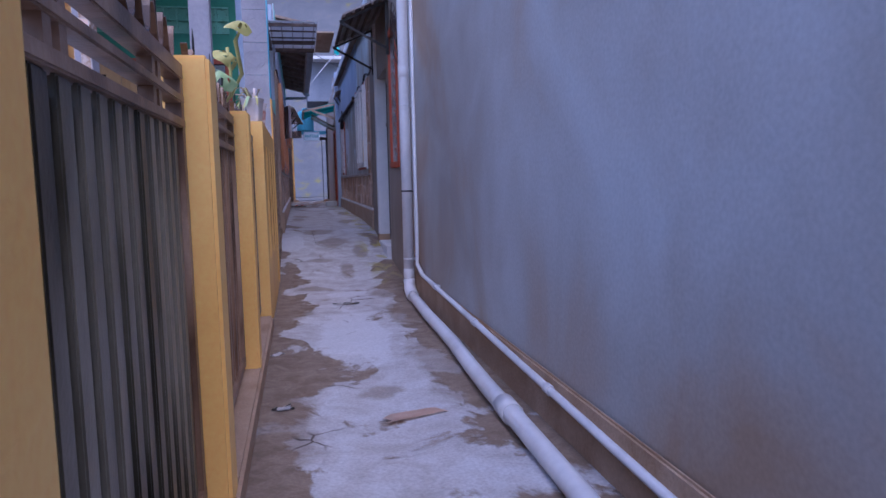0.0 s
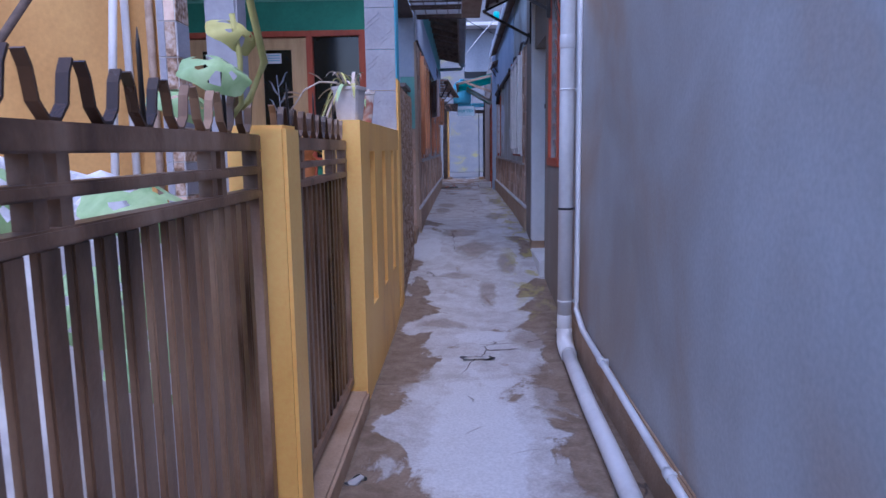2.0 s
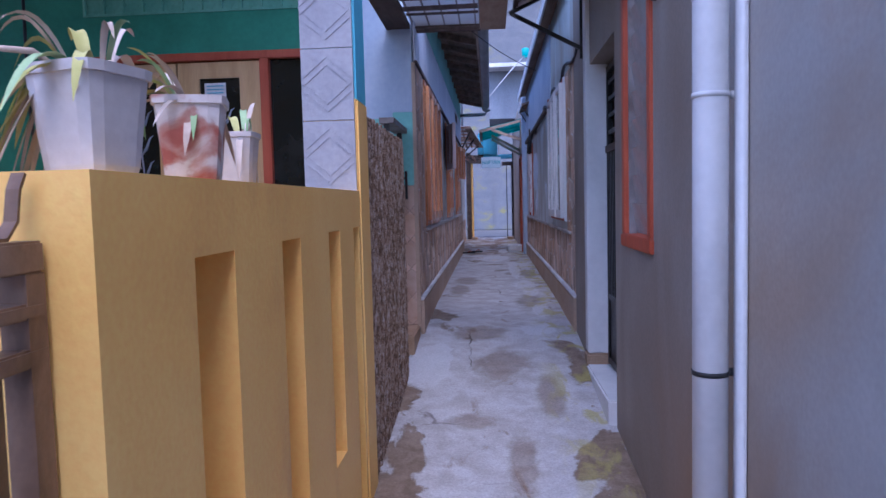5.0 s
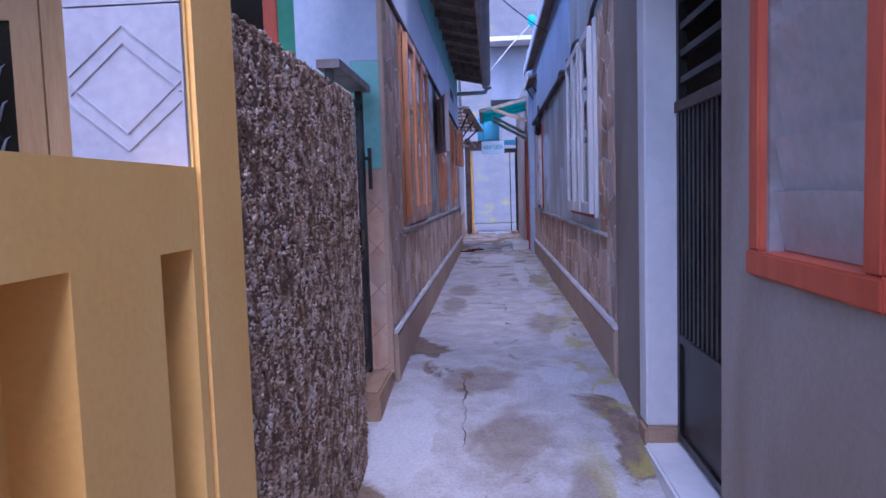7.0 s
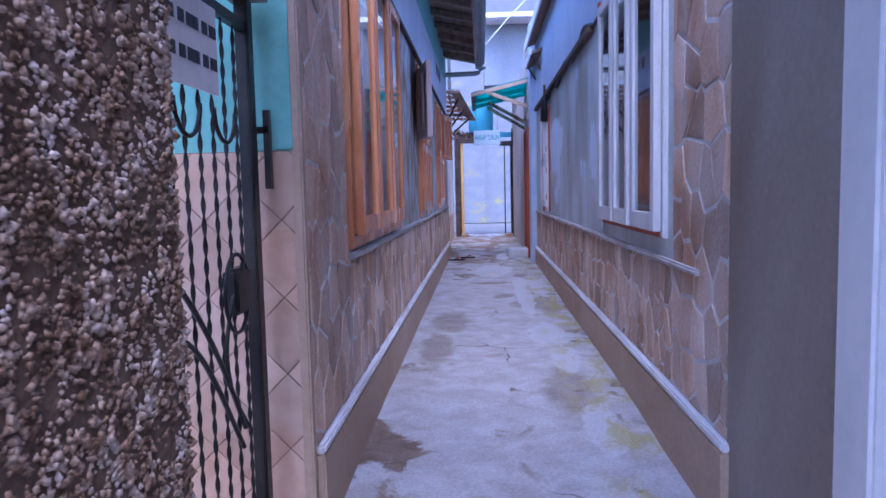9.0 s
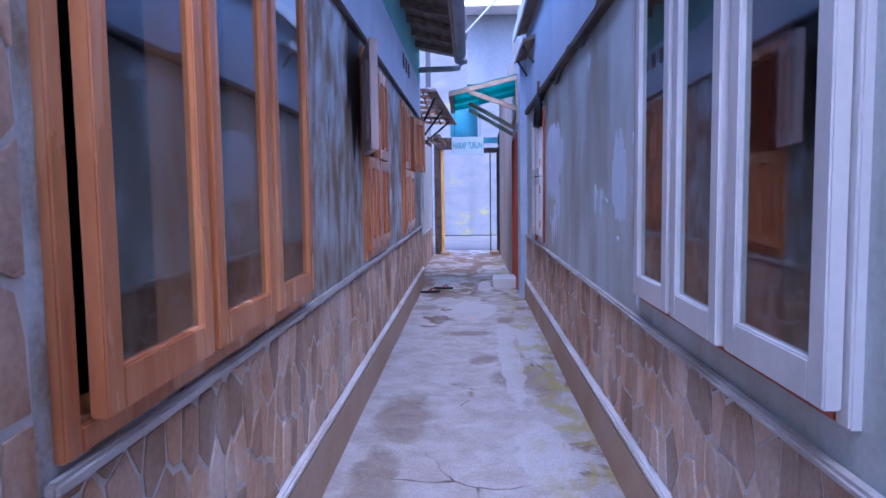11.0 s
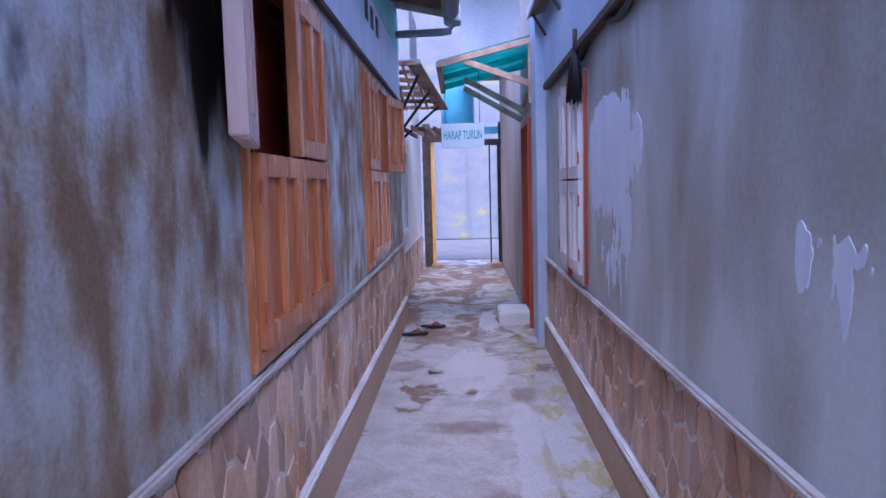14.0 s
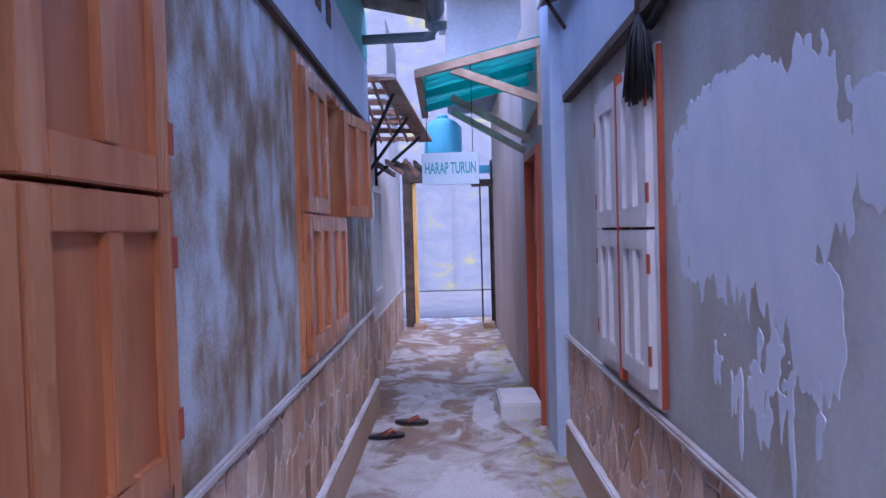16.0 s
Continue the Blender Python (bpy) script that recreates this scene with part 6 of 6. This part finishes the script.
# ---- plants, pots and litter on the yellow wall and the floor ----
def pot(cx, cy, z, r, h, mat, turn, label):
    """A four-sided tapering plastic pot with a rolled rim and soil in it."""
    p = thing("plant_pot", (cx, cy, z), label, "pot", "wall pots")
    bm = bm_new()
    rings = []
    for hh, w in ((0.0, 0.74), (0.012, 0.78), (0.90, 0.98), (0.905, 1.05), (1.0, 1.07), (1.0, 0.95), (0.82, 0.9)):
        ring = []
        for k in range(24):
            a = 2 * math.pi * k / 24 + turn
            c = 2 * math.pi * k / 24
            q = r * w / max(abs(math.cos(c)), abs(math.sin(c)), 0.78)
            ring.append(bm.verts.new((cx + q * math.cos(a), cy + q * math.sin(a), z + (0.012 if hh == 0.012 else hh * h))))
        rings.append(ring)
    for a, c in zip(rings, rings[1:]):
        for k in range(24):
            bm.faces.new((a[k], a[(k + 1) % 24], c[(k + 1) % 24], c[k]))
    bm.faces.new(rings[0][::-1])
    part("pot", bm, mat, p)
    bm = bm_new()
    tube(bm, [(cx, cy, z + h * 0.8), (cx, cy, z + h * 0.87)], [r * 0.93, r * 0.9], 20)
    part("soil", bm, EARTH, p)
    return p


def blade(bm, base, tip, width, sag):
    """A long folded leaf from base to tip with a sag in metres."""
    base, tip = Vector(base), Vector(tip)
    d = tip - base
    side = d.cross(Vector((0, 0, 1)))
    side = side.normalized() if side.length > 1e-5 else Vector((1, 0, 0))
    rows = []
    n = 8
    for k in range(n + 1):
        u = k / n
        p = base + d * u + Vector((0, 0, 4 * sag * u * (1 - u)))
        w = width * (0.25 + math.sin(math.pi * min(1, u * 0.92 + 0.06)) * 0.75) * (1 if k < n else 0.05)
        rows.append([bm.verts.new(p - side * w / 2), bm.verts.new(p + Vector((0, 0, -w * 0.25))), bm.verts.new(p + side * w / 2)])
    for a, c in zip(rows, rows[1:]):
        for k in range(2):
            bm.faces.new((a[k], a[k + 1], c[k + 1], c[k])).smooth = True


for cx, cy, rad, hh, mat, seed, turn, lab in ((-0.505, 5.75, 0.077, 0.185, WHITE_POT, 2, -0.25, "worn white plastic pot with drooping dry leaves on the garden wall"), (-0.50, 6.16, 0.078, 0.19, STAINED_POT, 6, 0.3, "white and rust-red stained pot on the garden wall"),
                                              (-0.54, 6.55, 0.06, 0.15, WHITE_POT, 9, 0.1, "small worn white pot on the garden wall")):
    p = pot(cx, cy, 1.53, rad, hh, mat, turn, lab)
    r = random.Random(seed)
    for k in range(18):
        a = r.uniform(0, 6.28)
        L = r.uniform(0.08, 0.2)
        mt = (LEAF_DRY, LEAF_YELLOW, LEAF_DRY, LEAF, LEAF_DRY)[k % 5]
        bm = bm_new()
        b = (cx + 0.03 * math.cos(a), cy + 0.03 * math.sin(a), 1.53 + hh * 0.86)
        tip = (cx + L * math.cos(a) * 0.7 - 0.05, cy + L * math.sin(a), 1.53 + hh + (r.uniform(-0.16, 0.02) if k % 3 else r.uniform(0.03, 0.11)))
        blade(bm, b, tip, r.uniform(0.012, 0.028), r.uniform(0.03, 0.07))
        part("leaf", bm, mt, p)
    if seed != 2:
        continue
    # withered leaves hanging over the gate side, and one long arching stalk
    for k in range(14):
        bm = bm_new()
        u = r.uniform(0, 1)
        blade(bm, (cx - 0.05, cy - 0.03 + 0.06 * u, 1.53 + hh * 0.95), (cx - 0.12 - 0.06 * r.random(), cy - 0.12 + 0.2 * u, 1.53 + r.uniform(-0.12, 0.05)), r.uniform(0.014, 0.03), r.uniform(0.03, 0.06))
        part("leaf", bm, LEAF_YELLOW if k % 2 else LEAF_DRY, p)
    bm = bm_new()
    tube(bm, [(cx - 0.02, cy, 1.69), (cx - 0.06, cy - 0.06, 1.735), (cx - 0.14, cy - 0.12, 1.735), (cx - 0.22, cy - 0.14, 1.69), (cx - 0.29, cy - 0.15, 1.59), (cx - 0.33, cy - 0.15, 1.52)], [0.006, 0.006, 0.005, 0.005, 0.004, 0.002], 7)
    part("stem", bm, LEAF_DRY, p)
    for q, tip in (((cx - 0.12, cy - 0.11, 1.737), (cx - 0.20, cy - 0.12, 1.785)), ((cx - 0.03, cy - 0.02, 1.72), (cx - 0.08, cy - 0.05, 1.80)), ((cx - 0.24, cy - 0.14, 1.67), (cx - 0.33, cy - 0.15, 1.675)),
                   ((cx - 0.25, cy - 0.14, 1.655), (cx - 0.34, cy - 0.16, 1.64)), ((cx - 0.28, cy - 0.15, 1.61), (cx - 0.335, cy - 0.15, 1.49))):
        bm = bm_new()
        blade(bm, q, tip, 0.032, 0.012)
        part("leaf", bm, LEAF_DRY, p)

jar = thing("clay_pot", (-1.0, 6.15, -0.1), "large terracotta pot standing on a cement block in the yard", "pot")
bm = bm_new()
tube(bm, [(-1.0, 6.15, 0.72), (-1.0, 6.15, 0.74), (-1.0, 6.15, 1.0), (-1.0, 6.15, 1.28), (-1.0, 6.15, 1.34), (-1.0, 6.15, 1.39), (-1.0, 6.15, 1.40), (-1.0, 6.15, 1.32)], [0.12, 0.13, 0.19, 0.2, 0.185, 0.215, 0.2, 0.17], 24)
part("pot", bm, CLAY, jar)
bm = bm_new()
box(bm, -1.2, 5.95, -0.11, -0.8, 6.35, 0.72)
part("block", bm, MORTAR, jar, bevel=0.015)
r = random.Random(77)
for k in range(14):
    a = r.uniform(0, 6.28)
    bm = bm_new()
    blade(bm, (-1.0 + 0.1 * math.cos(a), 6.15 + 0.1 * math.sin(a), 1.37), (-1.0 + 0.34 * math.cos(a), 6.15 + 0.34 * math.sin(a), 1.2 + r.uniform(-0.2, 0.1)), r.uniform(0.02, 0.04), 0.06)
    part("leaf", bm, LEAF_DRY if k % 2 else LEAF_YELLOW, jar)

heap = bm_new()
rows_h = []
for i in range(29):
    row = []
    for j in range(29):
        u, v = i / 14 - 1, j / 14 - 1
        x, y = -1.75 + 0.75 * u, 4.6 + 1.3 * v
        dome = max(0.0, 1 - abs(u) ** 3) * max(0.0, 1 - abs(v) ** 3.5)
        crease = 0.10 * noise.noise((x * 3, y * 2.2, 0.5)) + 0.06 * noise.noise((x * 9, y * 6, 2.5)) + 0.03 * abs(noise.noise((x * 16, y * 12, 7.5)))
        row.append(heap.verts.new((x, y, -0.11 + dome * (1.40 + 2.0 * crease))))
    rows_h.append(row)
for a, c in zip(rows_h, rows_h[1:]):
    for k in range(28):
        heap.faces.new((a[k], a[k + 1], c[k + 1], c[k]))
solid("tarpaulin", heap, TARP, "creased white plastic sheet over a heap in the yard", "sheet")

mon = thing("potted_plant", (-0.66, 3.8, -0.1), "pale spotted broad-leaved climber growing over the gate", "plant")
bm = bm_new()
tube(bm, [(-0.66, 3.8, -0.1), (-0.64, 3.8, 0.9), (-0.60, 3.85, 1.40), (-0.50, 3.88, 1.52), (-0.44, 3.84, 1.62), (-0.46, 3.80, 1.78), (-0.42, 3.78, 1.86)], 0.011, 8)
part("stem", bm, LEAF_YELLOW, mon)
bm = bm_new()
tube(bm, [(-0.60, 3.85, 1.40), (-0.50, 3.80, 1.50), (-0.49, 3.78, 1.62), (-0.50, 3.76, 1.74)], 0.008, 8)
part("stem", bm, LEAF_YELLOW, mon)


def broad_leaf(c, rx, ry, tilt, turn, mat):
    """A heart-shaped leaf with holes worn between its veins."""
    bm = bm_new()
    rot = Euler((tilt, 0.25, turn)).to_matrix()
    rings = []
    for f in (0.0, 0.35, 0.6, 0.8, 1.0):
        ring = []
        for i in range(30):
            t = 2 * math.pi * i / 30
            rad = f * (1 - 0.22 * math.cos(t)) * (1 + 0.05 * math.cos(7 * t) * f)
            ring.append(bm.verts.new(Vector(c) + rot @ Vector((rx * rad * math.cos(t), ry * rad * math.sin(t), -0.05 * f * f + 0.01 * math.cos(3 * t) * f))))
        rings.append(ring)
    for q, (a, b) in enumerate(zip(rings, rings[1:])):
        for i in range(30):
            if q in (1, 2) and i % 5 in (1, 2) and (q == 1 or i % 10 < 5):
                continue
            bm.faces.new((a[i], a[(i + 1) % 30], b[(i + 1) % 30], b[i])).smooth = True
    bmesh.ops.remove_doubles(bm, verts=bm.verts[:], dist=0.0005)
    return part("leaf", bm, mat, mon)


for c, rx, ry, ti, tu, mt in (((-0.52, 3.72, 1.60), 0.10, 0.06, 0.9, 0.2, LEAF), ((-0.60, 3.70, 1.52), 0.09, 0.055, 0.7, 0.5, LEAF), ((-0.47, 3.78, 1.70), 0.075, 0.045, 1.1, 0.9, LEAF_YELLOW), ((-0.42, 3.77, 1.87), 0.07, 0.035, 0.5, 0.1, LEAF_YELLOW),
                              ((-0.66, 3.55, 1.25), 0.14, 0.10, 0.8, 0.4, LEAF), ((-0.68, 3.3, 1.05), 0.15, 0.10, 0.8, -0.3, LEAF), ((-0.7, 3.0, 1.3), 0.12, 0.08, 0.9, 0.1, LEAF), ((-0.66, 3.65, 0.8), 0.16, 0.11, 0.7, 0.3, LEAF)):
    broad_leaf(c, rx, ry, ti, tu, mt)

r = random.Random(31)


def scrap(name, x, y, w, l, turn, mat, label, category):
    bm = bm_new()
    rows = []
    for i in range(5):
        row = []
        for j in range(4):
            u, v = (i / 4 - 0.5) * l, (j / 3 - 0.5) * w
            if i in (0, 4) or j in (0, 3):
                u, v = u + r.uniform(-0.12, 0.12) * l, v + r.uniform(-0.12, 0.12) * w
            px, py = x + u * math.cos(turn) - v * math.sin(turn), y + u * math.sin(turn) + v * math.cos(turn)
            row.append(bm.verts.new((px, py, level(py) - 0.004 + r.uniform(0, 0.012))))
        rows.append(row)
    for a, c in zip(rows, rows[1:]):
        for k in range(3):
            bm.faces.new((a[k], a[k + 1], c[k + 1], c[k])).smooth = True
    bmesh.ops.solidify(bm, geom=bm.faces[:], thickness=0.002)
    solid(name, bm, mat, label, category)


scrap("cardboard_scrap", 0.33, 3.3, 0.09, 0.28, 0.25, LITTER, "torn brown cardboard scrap lying on the paving", "litter")
scrap("paper_scrap", -0.30, 3.55, 0.07, 0.10, 0.4, PAPER, "crumpled white paper scrap on the paving", "litter")
scrap("paper_scrap", -0.36, 4.7, 0.06, 0.10, 1.0, PAPER, "small white paper scrap by the fence kerb", "litter")
scrap("brown_scrap", 0.25, 17.3, 0.07, 0.1, 0.6, LITTER, "crumbled brown leaf litter on the paving", "litter")
scrap("brown_scrap", -0.02, 17.8, 0.06, 0.12, 0.2, LITTER, "crumbled brown leaf litter on the paving", "litter")
scrap("paper_scrap", 0.22, 6.5, 0.08, 0.22, 0.1, PAPER, "flattened white paper scrap on the paving", "litter")

# ---- flagstone cladding: stone by stone ----
def cells(a0, b0, a1, b1, du, dv, seed):
    """Irregular stones filling a rectangle: jittered seeds, each cell cut by its neighbours' bisectors."""
    r = random.Random(seed)
    nu, nv = max(1, round((a1 - a0) / du)), max(1, round((b1 - b0) / dv))
    du, dv = (a1 - a0) / nu, (b1 - b0) / nv
    seeds = {}
    for i in range(-1, nu + 1):
        for j in range(-1, nv + 1):
            seeds[i, j] = (a0 + (i + 0.5 + 0.5 * (j % 2) + r.uniform(-0.36, 0.36)) * du, b0 + (j + 0.5 + r.uniform(-0.36, 0.36)) * dv)
    for (i, j), (u, v) in seeds.items():
        poly = [(u - 3 * du, v - 3 * dv), (u + 3 * du, v - 3 * dv), (u + 3 * du, v + 3 * dv), (u - 3 * du, v + 3 * dv)]
        for di in (-2, -1, 0, 1, 2):
            for dj in (-2, -1, 0, 1, 2):
                o = seeds.get((i + di, j + dj))
                if o is None or (di == 0 and dj == 0):
                    continue
                mu, mv, gu, gv = (u + o[0]) / 2, (v + o[1]) / 2, (o[0] - u) / du ** 2, (o[1] - v) / dv ** 2
                out = []
                for p, q in zip(poly, poly[1:] + poly[:1]):
                    dp, dq = (p[0] - mu) * gu + (p[1] - mv) * gv, (q[0] - mu) * gu + (q[1] - mv) * gv
                    if dp <= 0:
                        out.append(p)
                    if (dp <= 0) != (dq <= 0):
                        k = dp / (dp - dq)
                        out.append((p[0] + k * (q[0] - p[0]), p[1] + k * (q[1] - p[1])))
                poly = out
                if len(poly) < 3:
                    break
            if len(poly) < 3:
                break
        if len(poly) < 3:
            continue
        poly = clip_rect(poly, a0, b0, a1, b1)
        if len(poly) < 3:
            continue
        cu, cv = sum(p[0] for p in poly) / len(poly), sum(p[1] for p in poly) / len(poly)
        gap = 0.0085
        small = []
        for p in poly:
            d = math.hypot(p[0] - cu, p[1] - cv)
            k = max(0.3, 1 - gap / max(d, 1e-4) * 1.3)
            small.append((cu + (p[0] - cu) * k, cv + (p[1] - cv) * k))
        area = abs(sum(p[0] * q[1] - q[0] * p[1] for p, q in zip(small, small[1:] + small[:1]))) / 2
        if area > 0.0006:
            yield small


def clad(name, areas, to3, label, seed):
    t = thing(name, to3(areas[0][0], areas[0][1], 0), label, "stone facing", kind="structure")
    r = random.Random(seed)
    for a0, b0, a1, b1, du, dv in areas:
        for poly in cells(a0, b0, a1, b1, du, dv, r.randint(0, 9999)):
            vs, fs = slab("stone", poly, to3, 0.004 + r.uniform(0, 0.005), STONE, t, wob=0.0015)
            piece("stone", vs, fs, STONE, t)


clad("stone_facing_west", [(10.57, 0.64, 11.24, 2.66, 0.13, 0.19), (11.24, 0.64, 19.93, 1.193, 0.105, 0.2)], lambda u, v, w: Vector((HL + 0.006 + w, u, v)), "brown flagstones set in pale mortar on the house wall", 3)
clad("stone_facing_east", [(10.65, 0.635, 11.32, 2.66, 0.15, 0.2), (11.32, 0.635, 18.6, 1.143, 0.105, 0.19)], lambda u, v, w: Vector((HR - 0.006 - w, u, v)), "brown and grey flagstones set in pale mortar on the house wall", 5)
clad("stone_facing_far", [(19.97, 0.36, 24.75, 0.97, 0.24, 0.2)], lambda u, v, w: Vector((-0.542 + w, u, v)), "rough brown flagstones along the foot of the whitewashed wall", 7)
